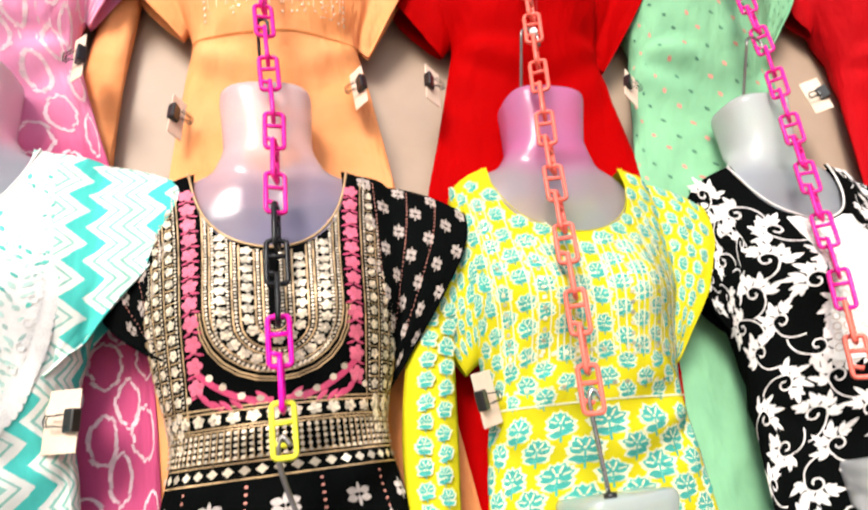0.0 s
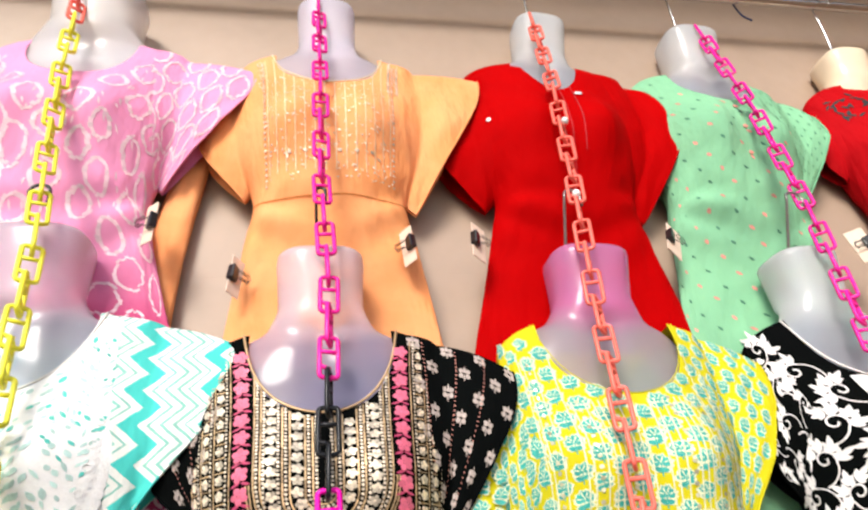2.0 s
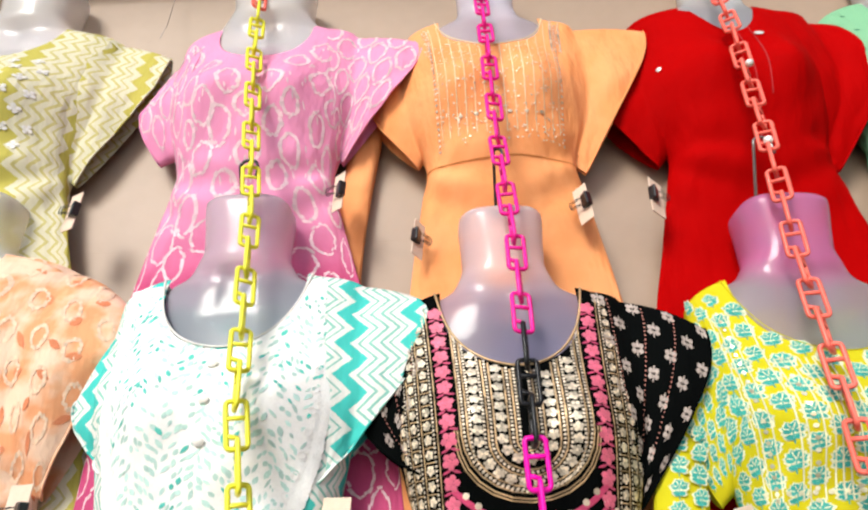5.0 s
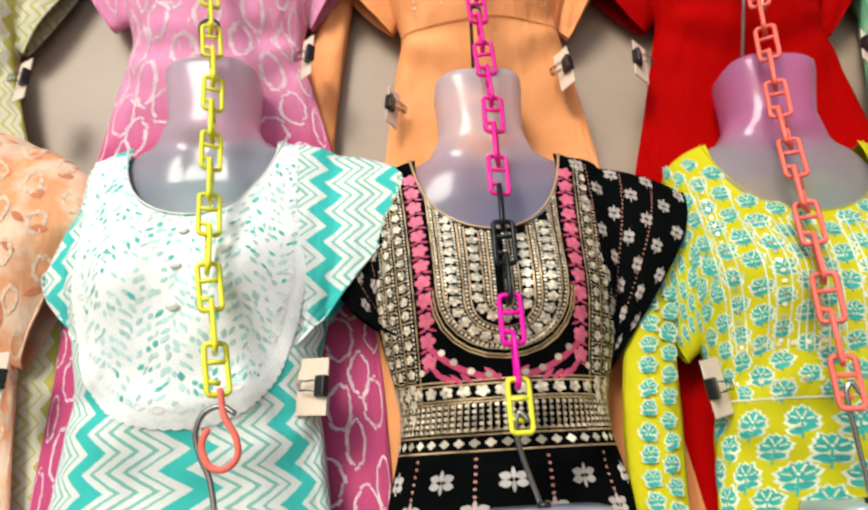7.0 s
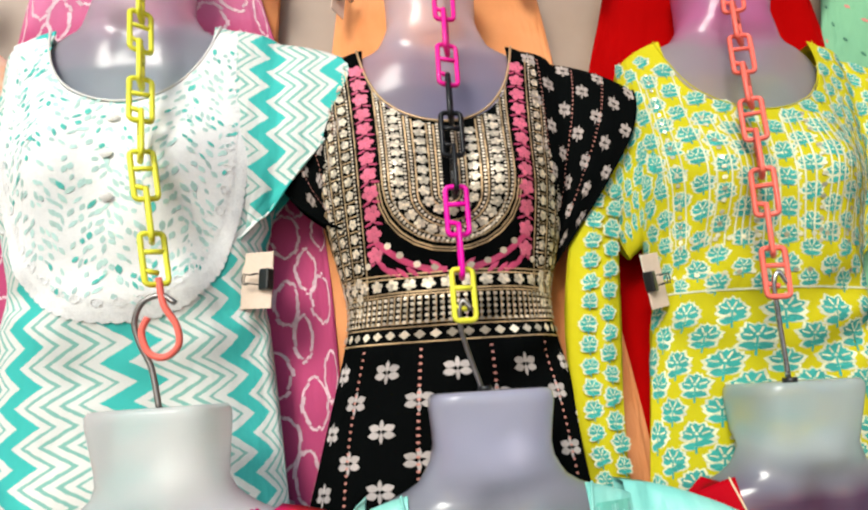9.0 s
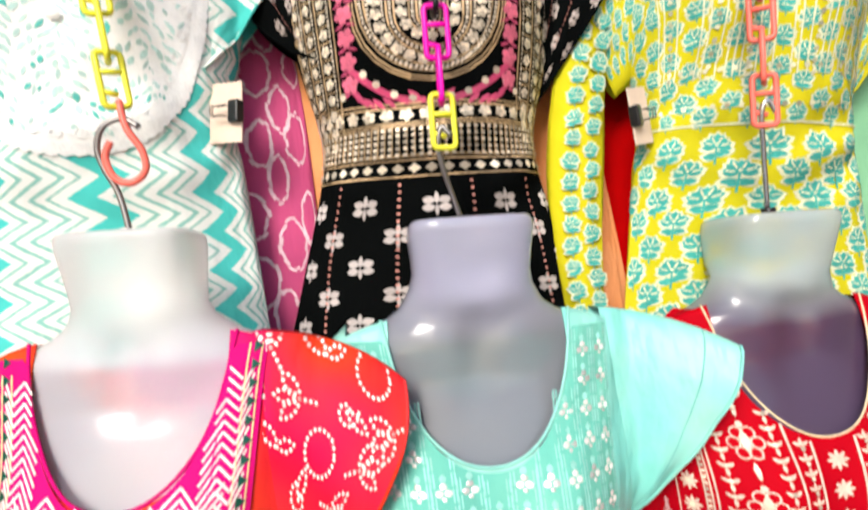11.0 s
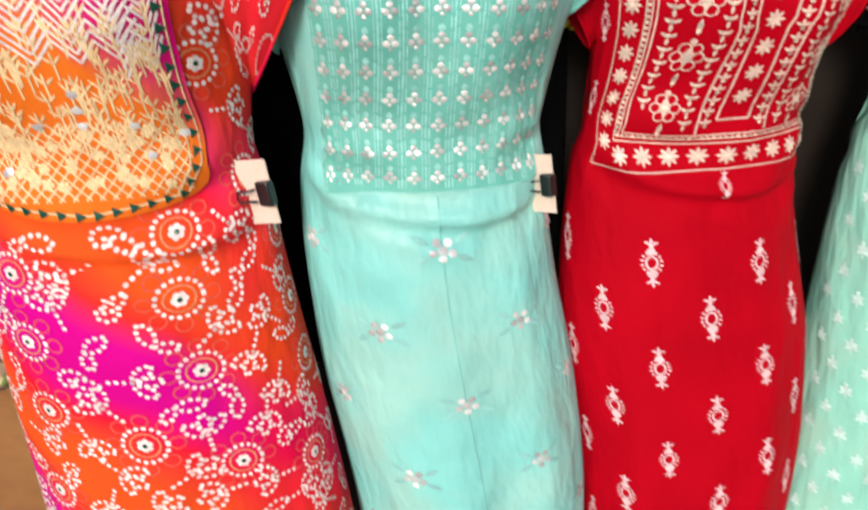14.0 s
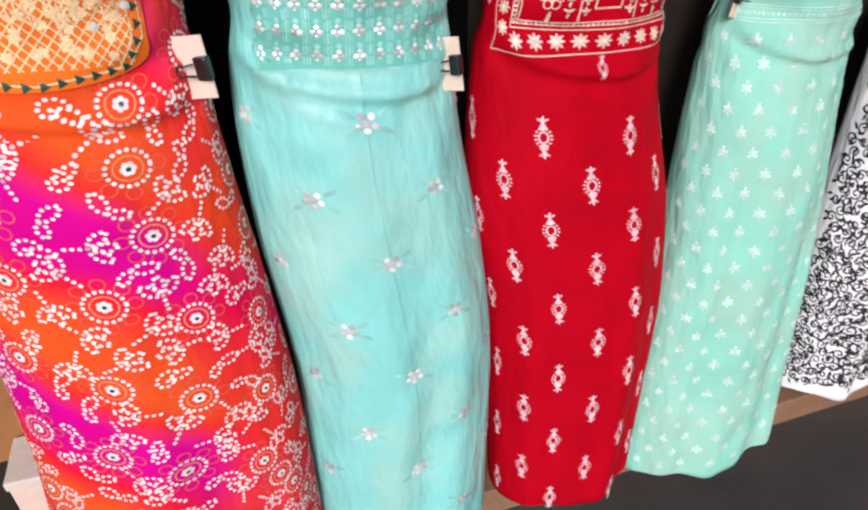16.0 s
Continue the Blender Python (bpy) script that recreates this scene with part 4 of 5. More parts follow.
motifs(k, [q for s, h in lattice(k, 0.382, 0.72, 0.052, 0.031, 0.95) for q in clover(s, h, 0.0100)], thread("ivory_print", (0.56, 0.49, 0.46), 0.8), root, "clover_print", 0.0007, kind="stuff", thick=0.0)
motifs(k, [q for i in range(-4, 5) for q in beads([(0.026 + i * 0.052, 0.36), (0.026 + i * 0.054, 0.72)], 0.0075, 0.0016, 5)], ROSEP, root, "dotted_line_print", 0.0008, kind="stuff")
for s_ in sl:
    motifs(s_, [q for a, b in sleeve_spots(s_, 0.050, 0.030) for q in clover(a, b, 0.0092)], thread("dull_ivory_print", (0.46, 0.38, 0.34), 0.8), root, "clover_print", 0.0009, kind="stuff", thick=0.0)
    motifs(s_, [q for a in (0.028, 0.078, 0.122) for q in beads([(a, 0.01), (a, 0.20)], 0.006, 0.0013, 5)], ROSEP, root, "dotted_line_print", 0.0009, kind="stuff")

# yellow block print, middle row
m = show(0.368, YB, ROW_B, PURPLE, "purple and smoke grey", tall=0.112, neck=0.059, sway=1.5, nod=2.5)
rng = random.Random(10)
k = Kurti(shape(flat=True, hip=0.165, hem=0.17, length=0.74, waist=0.128, chest=0.148), 0.003, 10, 0.098, 0.112)
root, sl = tunic(m, k, YELLOWC, "lime yellow cotton kurti block-printed with teal flowers and mirror dots", trim=YELLOWC, trim_r=0.0007, tips=((0.190, 0.13), (0.240, 0.06)), low=((0.150, 0.27), (0.140, 0.275)))


def block_flower(s, h, r):
    s, h, r = s + rng.uniform(-0.0015, 0.0015), h + rng.uniform(-0.002, 0.002), r * rng.uniform(0.88, 1.08)
    j = rng.uniform(-0.3, 0.3)
    teal, leaf, base = [], [], []
    for i in range(9):
        a = -1.57 + (i - 4) * 0.42 + rng.uniform(-0.12, 0.12)
        l = r * (1.0 + 0.10 * (i % 2)) * rng.uniform(0.9, 1.1)
        teal.append(petal(s, h, a, l, 0.60 * r, 5))
        base.append(petal(s, h + 0.1 * r, a, l * 1.26, 0.80 * r, 5))
        if i % 2:
            leaf += stripe([(s + 0.3 * l * math.cos(a), h + 0.3 * l * math.sin(a)), (s + 0.8 * l * math.cos(a), h + 0.8 * l * math.sin(a))], 0.13 * r)
    for a, y in ((-0.5 + j, 0.95), (3.64 + j, 1.05), (0.25 + j, 0.55), (2.9 + j, 0.6)):
        l = 0.95 * r * rng.uniform(0.8, 1.1)
        teal.append(petal(s, h + y * r, a, l, 0.48 * r, 5))
        base.append(petal(s, h + y * r, a, l * 1.25, 0.72 * r, 5))
    base.append(dot(s, h, 0.6 * r, 8))
    teal += stripe([(s, h), (s + 0.15 * j * r, h + 1.5 * r)], 0.14 * r)
    leaf.append(dot(s, h - 0.15 * r, 0.13 * r, 5))
    return teal, leaf, base


T, L, B = [], [], []
spots = [p for p in lattice(k, 0.014, 0.31, 0.039, 0.0155, 0.97) if clear_of_neck(k, *p, 0.007)]
for s, h in spots:
    a, b, c = block_flower(s, h, 0.0090)
    T += a
    L += b
    B += c
for s, h in lattice(k, 0.342, 0.72, 0.043, 0.0265, 0.97):
    a, b, c = block_flower(s, h, 0.0135)
    T += a
    L += b
    B += c
PALEY = thread("pale_block_print", (0.80, 0.80, 0.55), 0.85)
BLUET = thread("turquoise_block_print", (0.05, 0.40, 0.34), 0.85)
motifs(k, B, PALEY, root, "print_outline", 0.0005, kind="stuff", thick=0.0)
motifs(k, T, BLUET, root, "flower_print", 0.0010, kind="stuff", thick=0.0)
motifs(k, L, PALEY, root, "vein_print", 0.0012, kind="stuff", thick=0.0)
mir = []
for x in (0.028, 0.060, 0.098):
    for side in (-1, 1):
        mir += beads(fine([(side * x, 0.12 if x < 0.07 else 0.05), (side * x, 0.275)]), 0.0115, 0.0024, 8)
mir += beads(fine([(-0.11, 0.262), (0.11, 0.262)]), 0.012, 0.0026, 8) + beads(fine([(-0.15, 0.300), (0.15, 0.300)]), 0.012, 0.0026, 8)
motifs(k, mir, thread("pale_mirror", (0.92, 0.88, 0.60), 0.2, 0.2, 0.3, 0.6), root, "mirror_work", 0.0018, "round silvery mirror dots", "stuff", 0.0002)
motifs(k, [q for x in (0.008, 0.014, 0.022, 0.034, 0.040, 0.046, 0.054, 0.066, 0.072, 0.092, 0.104, 0.110) for side in (-1, 1) for q in line([(side * x, 0.12 if x < 0.07 else 0.05), (side * x, 0.27)], 0.0014)] + line([(-0.18, 0.318), (0.18, 0.318)], 0.002), PALEY, root, "line_stitching", 0.0014, kind="stuff")
for s_ in sl:
    tt, ll, bb = [], [], []
    for a, b in sleeve_spots(s_, 0.029, 0.022):
        x, y, z_ = block_flower(a, b, 0.0090)
        tt += x
        ll += y
        bb += z_
    motifs(s_, bb, PALEY, root, "print_outline", 0.0006, kind="stuff", thick=0.0)
    motifs(s_, tt, BLUET, root, "flower_print", 0.0011, kind="stuff", thick=0.0)
    motifs(s_, ll, PALEY, root, "vein_print", 0.0013, kind="stuff", thick=0.0)


class Flat:
    """A loose hanging sleeve's front as a cloth surface."""

    def __init__(self, x0, out, y, side):
        self.x0, self.out, self.y, self.side = x0, out, y, side

    def point(self, s, h, lift=0.0):
        return Vector((self.side * (self.x0 + self.out * math.sin(min(max((h - 0.19) / 0.35, 0), 1) * 2.4)) + s, self.y - 0.0185 - lift + 8.0 * s * s, -h))


hanging_sleeve(YELLOWC, root, -1, 0.180, 0.15, 0.56, 0.030, -0.005, 0.028)
fl = Flat(0.180, 0.028, -0.005, -1)
T, L, B = [], [], []
for i in range(30):
    a, b, c = block_flower(0.012 * (-1) ** i, 0.19 + i * 0.0120, 0.0088)
    T += a
    L += b
    B += c
motifs(fl, B, PALEY, root, "print_outline", 0.0006, kind="stuff", thick=0.0)
motifs(fl, T, BLUET, root, "flower_print", 0.0011, kind="stuff", thick=0.0)
motifs(fl, L, PALEY, root, "vein_print", 0.0013, kind="stuff", thick=0.0)

# black and white scroll print, middle row
m = show(0.735, YB, ROW_B - 0.005, SMOKE, "smoke grey", tall=0.112)
rng = random.Random(11)
k = Kurti(shape(flat=True, hip=0.16, hem=0.17, length=0.74, waist=0.135, chest=0.148), 0.003, 11, 0.085, 0.105)
root, sl = tunic(m, k, BLACKC, "black cotton kurti with bold white leaf scroll print", trim=WHITE, tips=((0.185, 0.13), (0.225, 0.06)))


def scroll(rng, s, h, r):
    """A curling stem with lobed leaves on its outside and a small tendril."""
    a0 = rng.choice((0.6, 2.2, -0.7, -2.4)) + rng.uniform(-0.3, 0.3)
    sd = rng.choice((-1, 1))
    out = stripe(spiral(s, h, 0.62 * r, 1.15, a0, sd, 16), 0.11 * r)
    for i in range(4):
        b = a0 + sd * (0.3 + i * 0.8)
        c = (s + 0.62 * r * math.cos(b), h + 0.62 * r * math.sin(b))
        tip = b + sd * 0.75
        for da, l, w in ((0.0, 1.05, 0.34), (0.55, 0.72, 0.30), (-0.55, 0.66, 0.28), (1.1, 0.42, 0.24)):
            out.append(petal(c[0], c[1], tip + sd * da, l * r * rng.uniform(0.85, 1.15), w * r, 5))
    tail = [(s + 0.62 * r * math.cos(a0) + i * 0.26 * r * math.cos(a0 - sd * (1.0 + 0.12 * i)), h + 0.62 * r * math.sin(a0) + i * 0.26 * r * math.sin(a0 - sd * (1.0 + 0.12 * i))) for i in range(7)]
    return out + stripe(tail, 0.09 * r)


motifs(k, [q for s, h in lattice(k, 0.04, 0.72, 0.060, 0.040, 0.95, 0.004, rng) if clear_of_neck(k, s, h, 0.02) for q in scroll(rng, s, h, 0.0205)], thread("white_scroll_print", (0.86, 0.82, 0.80), 0.85), root, "scroll_print", 0.0007, kind="stuff", thick=0.0)
for s_ in sl:
    motifs(s_, [q for a, b in sleeve_spots(s_, 0.05, 0.04) for q in scroll(rng, a, b, 0.017)], thread("white_scroll_print", (0.86, 0.82, 0.80), 0.85), root, "scroll_print", 0.0009, kind="stuff", thick=0.0)
panel(k, LACE, root, "lace_placket", 0.042, 0.1, 0.30, 0.0024, "cream lace placket panel")
motifs(k, [q for s in np.arange(-0.036, 0.037, 0.012) for h in np.arange(0.115, 0.295, 0.013) for q in ring(s, h, 0.005, 0.005, 0.0014, 7)], thread("cream_lace_thread", (0.66, 0.58, 0.50), 0.8), root, "lace_loop_work", 0.0032, kind="stuff")

# tie-dyed orange and magenta, bottom row
m = show(-0.284, 0.62, ROW_C + 0.005, MILK, "milky white", -4, 0.088, 0.054, 0.03)
rng = random.Random(12)
k = Kurti(shape(hip=0.155, hem=0.19, length=1.22, waist=0.126, chest=0.150, skirt=0.11), 0.005, 12, 0.082, 0.130, 0.030, 0.16)
root, sl = tunic(m, k, BANDHANI, "orange and magenta tie-dyed kurti with white dotted motifs, embroidered yoke", trim=YOKEOR, tips=((0.20, 0.12), (0.250, 0.052)), low=((0.152, 0.24), (0.132, 0.27)), puff=0.036, fwd=(0.0, 0.045))
panel(k, YOKEOR, root, "embroidered_yoke", 0.082, 0.012, 0.356, 0.0026, "magenta and orange yoke with cream thread embroidery", 0.03)


def spray(rng, s, h, r, kind):
    if kind == 0:
        return beads([(s + r * 0.85 * math.cos(a), h + r * 0.85 * math.sin(a)) for a in np.linspace(0, 2 * math.pi, 17)], 0.0058, 0.0021)
    a0 = rng.uniform(0, 6.3)
    if kind == 1:
        out = []
        for i in range(3):
            out += beads(leaf_path(s, h, a0 + (i - 1) * 0.8, r * 1.15, r * 0.5, 6), 0.0058, 0.0021)
        return out + beads([(s, h), (s - 0.9 * r * math.cos(a0), h - 0.9 * r * math.sin(a0))], 0.0058, 0.0021)
    if kind == 2:
        return beads(spiral(s, h, r * 0.6, 1.1, a0, rng.choice((-1, 1))), 0.0058, 0.0021) + beads(leaf_path(s, h, a0 + 0.6, r * 1.2, r * 0.45, 6), 0.0058, 0.0021)
    return beads(leaf_path(s, h, a0, r * 1.2, r * 0.55, 6), 0.0058, 0.0021) + beads(leaf_path(s, h, a0 + 2.2, r * 0.9, r * 0.45, 6), 0.0058, 0.0021)


def in_yoke(s, h):
    return abs(s) < 0.092 and h < 0.362 - 0.03 * (1 - math.sqrt(max(1 - (s / 0.092) ** 2, 0.0)))


wd, halo, rr, core = [], [], [], []
for i, (s, h) in enumerate(lattice(k, 0.04, 1.20, 0.046, 0.033, 0.97, 0.005, rng)):
    if in_yoke(s, h) or not clear_of_neck(k, s, h, 0.015):
        continue
    kind = 0 if (i * 7) % 5 == 0 else rng.choice((1, 1, 2, 3))
    wd += spray(rng, s, h, 0.0200, kind)
    if kind == 0:
        rr += ring(s, h, 0.0115, 0.0115, 0.0016, 12)
        wd += flower(s, h, 0.0066, 6, i)
        core.append(dot(s, h, 0.0022, 8))
        halo += [q for a in np.linspace(0, 2 * math.pi, 9)[:8] for q in ring(s + 0.024 * math.cos(a), h + 0.024 * math.sin(a), 0.0062, 0.0062, 0.0013, 8)]
TIED = thread("white_tied_dots", (0.90, 0.78, 0.72), 0.85)
motifs(k, wd, TIED, root, "tied_dot_print", 0.0008, kind="stuff", thick=0.0)
motifs(k, rr, CORALP, root, "rosette_ring_print", 0.0008, kind="stuff", thick=0.0)
motifs(k, halo, thread("faint_coral_print", (0.76, 0.10, 0.06), 0.85), root, "rosette_halo_print", 0.0005, kind="stuff", thick=0.0)
motifs(k, core, DKGREEN, root, "rosette_centre_work", 0.0016, kind="stuff", thick=0.0004)
for s_ in sl:
    motifs(s_, [q for i, (a, b) in enumerate(sleeve_spots(s_, 0.052, 0.040)) for q in spray(rng, a, b, 0.0225, (1, 3, 0, 1, 2)[i % 5])], TIED, root, "tied_dot_print", 0.0010, kind="stuff", thick=0.0)
cl, ch, gr = [], [], []
for i in range(24):
    h = 0.02 + 0.0082 * i
    for side in (-1, 1):
        path = [(side * 0.100, h), (side * 0.090, h + 0.020), (side * 0.078, h + 0.010), (side * 0.064, h + 0.030)]
        path = [p for p in path if clear_of_neck(k, *p, 0.004)]
        if len(path) > 1:
            ch += line(path, 0.0022)
for i in range(14):
    for j in range(-3, 4):
        c = j * 0.034
        if abs(c) + 0.017 < 0.105:
            h = 0.115 + 0.0072 * i + rng.uniform(-0.001, 0.001)
            v3 = [p for p in fine([(c - 0.017, h), (c, h + 0.017), (c + 0.017, h)], 0.004) if clear_of_neck(k, *p, 0.004)]
            ch += stripe(v3, 0.0022) if len(v3) > 5 else []
for i in range(170):
    s, h = rng.uniform(-0.095, 0.095), rng.uniform(0.185, 0.30)
    cl += [petal(s, h, a + rng.uniform(-0.2, 0.2), 0.010, 0.0022) for a in (-1.57, -0.8, -2.3)] + stripe([(s, h), (s, h + 0.012)], 0.0016)
for d in np.arange(-0.16, 0.2, 0.0105):
    for sg in (-1, 1):
        a, b = (d, 0.272), (d + sg * 0.06, 0.338)
        pts = [p for p in fine([a, b], 0.006) if abs(p[0]) < 0.095]
        if len(pts) > 1:
            cl += stripe(pts, 0.0015)
for i in range(56):
    s, h = rng.uniform(-0.09, 0.09), rng.uniform(0.275, 0.33)
    cl += flower(s, h, 0.0055, 5, i)
for x in (0.092, 0.1035):
    cl += line([(-x, 0.012), (-x, 0.315), (-x * 0.8, 0.341), (0, 0.351), (x * 0.8, 0.341), (x, 0.315), (x, 0.012)], 0.0016)
rim = fine([(-0.0985, 0.014), (-0.0985, 0.315), (-0.08, 0.341), (0, 0.352), (0.08, 0.341), (0.0985, 0.315), (0.0985, 0.014)])
gr += [q for q in beads(rim, 0.0145, 0.0056, 3)]
cl = [[(0.75 * x, y) for x, y in q] for q in cl]
cl = [q for q in cl if clear_of_neck(k, *q[0], 0.003)]
gr = [[(0.75 * x, y) for x, y in q] for q in gr]
ch = [[(0.75 * x, y) for x, y in q] for q in ch]
ch = [q for q in ch if clear_of_neck(k, *q[0], 0.003)]
motifs(k, ch, TIED, root, "chevron_embroidery", 0.0032, "pale pink chevron stitching", "stuff", 0.001)
motifs(k, cl, YOKEYARN, root, "cream_embroidery", 0.0032, "cream and orange thread embroidery", "stuff", 0.001)
motifs(k, gr, DKGREEN, root, "green_stone_work", 0.0038, "dark green stones along the yoke", "stuff", 0.0015)
motifs(k, [dot(rng.uniform(-0.08, 0.08), rng.uniform(0.24, 0.315), 0.0032, 8) for _ in range(16)], SILVER, root, "mirror_work", 0.0040, kind="stuff")

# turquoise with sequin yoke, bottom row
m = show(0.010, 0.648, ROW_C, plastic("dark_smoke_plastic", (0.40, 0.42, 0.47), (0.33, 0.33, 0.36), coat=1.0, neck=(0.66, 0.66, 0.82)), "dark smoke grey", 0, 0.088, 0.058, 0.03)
rng = random.Random(13)
k = Kurti(shape(hip=0.150, hem=0.148, length=1.24, waist=0.122, chest=0.148, skirt=0.105), 0.006, 13, 0.083, 0.128, 0.054, 0.16, 1.7)
root, sl = tunic(m, k, TURQC, "turquoise silky kurti with silver sequin work on the bodice", trim=TURQC, tips=((0.185, 0.14), (0.248, 0.046)), low=((0.138, 0.24), (0.142, 0.215)), puff=0.024, fwd=(0.0, 0.065), soft=0.010, inner=0.122)
c = sl[1]
motifs(c, line([(0.74 * c.across, 0.0), (0.76 * c.across, 0.5 * c.down), (0.80 * c.across, c.down)], 0.0014), thread("turquoise_fold", (0.12, 0.42, 0.38), 0.8), root, "cuff_seam", 0.0006, thick=0.0002)
panel(k, TURQYOKE, root, "bodice_panel", 0.097, 0.018, 0.360, 0.0014)
br, sq, dk = [], [], []
BRAID = thread("turquoise_braid", (0.30, 0.68, 0.60), 0.6)
for j in range(-5, 6):
    x = j * 0.0176
    top = max(0.02, k.rim(x) + 0.008)
    for dx in (-0.0085, -0.0062, 0.0062, 0.0085):
        br += line([(x + dx, top), (x + dx, 0.358)], 0.0013)
    h = 0.358 - 0.012
    r = 0
    while h > top + 0.006:
        sq += [dot(x - 0.0030, h, 0.0028, 7), dot(x + 0.0030, h, 0.0028, 7), dot(x, h - 0.0050, 0.0026, 7), dot(x, h + 0.0042, 0.0018, 6)]
        dk += [petal(x, h - 0.007, -1.57, 0.007, 0.005, 4)]
        h -= 0.0255
        r += 1
br += line([(-0.097, 0.361), (0.097, 0.361)], 0.0018) + line([(0.097, 0.03), (0.097, 0.361)], 0.0018) + line([(-0.097, 0.03), (-0.097, 0.361)], 0.0018)
motifs(k, br, BRAID, root, "braid_work", 0.0012, kind="stuff", thick=0.001)
motifs(k, sq, SILVER, root, "sequin_work", 0.0020, "silver and rose sequins in rows", "stuff", 0.0012)
motifs(k, dk, BRAID, root, "thread_leaf_work", 0.0016, kind="stuff")
st, stl = [], []
for s, h in lattice(k, 0.415, 1.20, 0.125, 0.088, 0.95):
    st += [dot(s + 0.0080 * math.cos(a), h + 0.0080 * math.sin(a), 0.0038, 6) for a in np.linspace(0.4, 5.4, 5)] + [dot(s, h, 0.0042, 7)]
    stl += [petal(s + 0.011 * math.cos(a), h + 0.011 * math.sin(a), a, 0.017, 0.006) for a in (0.5, 2.64, -0.5, -2.64)]
motifs(k, st, SILVER, root, "sequin_star_work", 0.0018, kind="stuff", thick=0.001)
motifs(k, line([(0.0, 0.365), (0.0, 0.70), (0.004, 1.2)], 0.0012), thread("turquoise_seam", (0.19, 0.54, 0.48), 0.8), root, "centre_seam", 0.0004, thick=0.0003)
motifs(k, stl, thread("pale_turquoise_yarn", (0.30, 0.66, 0.60), 0.6), root, "star_leaf_embroidery", 0.0010, kind="stuff")

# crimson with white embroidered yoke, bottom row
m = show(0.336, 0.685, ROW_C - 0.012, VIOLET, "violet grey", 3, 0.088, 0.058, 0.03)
rng = random.Random(14)
k = Kurti(shape(hip=0.178, hem=0.152, length=1.17, waist=0.135, chest=0.148, skirt=0.105), 0.005, 14, 0.085, 0.130, 0.062, 0.16, 1.3)
root, sl = tunic(m, k, CRIMSONC, "crimson kurti with pale gold embroidered yoke and small woven motifs", trim=CREAMT, trim_r=0.0011, tips=((0.170, 0.14), (0.215, 0.07)), low=((0.140, 0.24), (0.145, 0.26)))
PALEPINK = thread("pale_pink_gold_yarn", (0.80, 0.58, 0.46), 0.5)
em, sq = [], []
hb, hy = 0.322, 0.360


def neck_top(x):
    return max(0.02, k.rim(x) + 0.006)


for x in (0.018, 0.036):
    for side in (-1, 1):
        em += line([(side * x, neck_top(x)), (side * x, 0.20), (side * (x - 0.003), 0.21), (side * (x - 0.003), hb - (0.016 if x < 0.03 else 0.002))], 0.0022)
em += line([(-0.015, hb - 0.016), (0.015, hb - 0.016)], 0.0022)
for x in (0.098, 0.102, 0.107):
    em += line([(-x, 0.02), (-x, hb + x - 0.098), (x, hb + x - 0.098), (x, 0.02)], 0.0016)
em += line([(-0.134, 0.03), (-0.132, hy), (0.132, hy), (0.134, 0.03)], 0.0016)
sq += beads(fine([(-0.1045, 0.03), (-0.1045, hb + 0.003), (0.1045, hb + 0.003), (0.1045, 0.03)]), 0.0055, 0.0018, 6)


def star(s, h, r):
    return [petal(s, h, a, r, 0.4 * r, 3) for a in np.linspace(0, 2 * math.pi * 7 / 8, 8)]


for i in range(7):
    em += star(0.0, 0.15 + 0.026 * i, 0.0095) if 0.15 + 0.026 * i < hb - 0.02 else []
for side in (-1, 1):
    for i in range(16):
        h = neck_top(0.027) + 0.010 + 0.0125 * i
        if h < hb - 0.006:
            em += [petal(side * 0.026, h, a, 0.0075, 0.0032, 3) for a in (-1.57, -0.5, -2.6)]
            sq.append(dot(side * 0.026, h + 0.002, 0.0022, 6))
    for i in range(5):
        h = 0.075 + 0.054 * i
        x = side * 0.066
        if neck_top(0.066) < h - 0.012:
            for a in np.linspace(0, 2 * math.pi * 5 / 6, 6):
                em += ring(x + 0.0085 * math.cos(a), h + 0.010 * math.sin(a), 0.0048, 0.0052, 0.0014, 8)
            em += [petal(x, h + 0.01, -1.57, 0.022, 0.007, 4), dot(x, h - 0.016, 0.003), petal(x, h + 0.016, 1.57, 0.016, 0.004)]
            sq += [dot(x, h, 0.003, 6), dot(x, h + 0.022, 0.0025, 6), dot(x, h + 0.028, 0.002, 6)]
    for x in (0.046, 0.086):
        for i in range(20):
            h = neck_top(x) + 0.010 + 0.0135 * i
            if h < hb - 0.008:
                em += [petal(side * x, h, a, 0.008, 0.0034, 3) for a in (-0.6, -2.5, 1.57)]
                sq.append(dot(side * x, h - 0.002, 0.0022, 6))
    for i in range(13):
        em += star(side * 0.120, 0.05 + 0.0235 * i, 0.0095)
        sq.append(dot(side * 0.120, 0.05 + 0.0235 * i, 0.0028, 6))
for i in range(-4, 5):
    em += star(i * 0.0255, 0.345, 0.0105)
    sq.append(dot(i * 0.0255, 0.345, 0.0028, 6))
motifs(k, em, PALEPINK, root, "yoke_embroidery", 0.0014, "pale pink-gold thread embroidery", "stuff", 0.001)
motifs(k, sq, PALEGOLD, root, "sequin_work", 0.0024, kind="stuff")


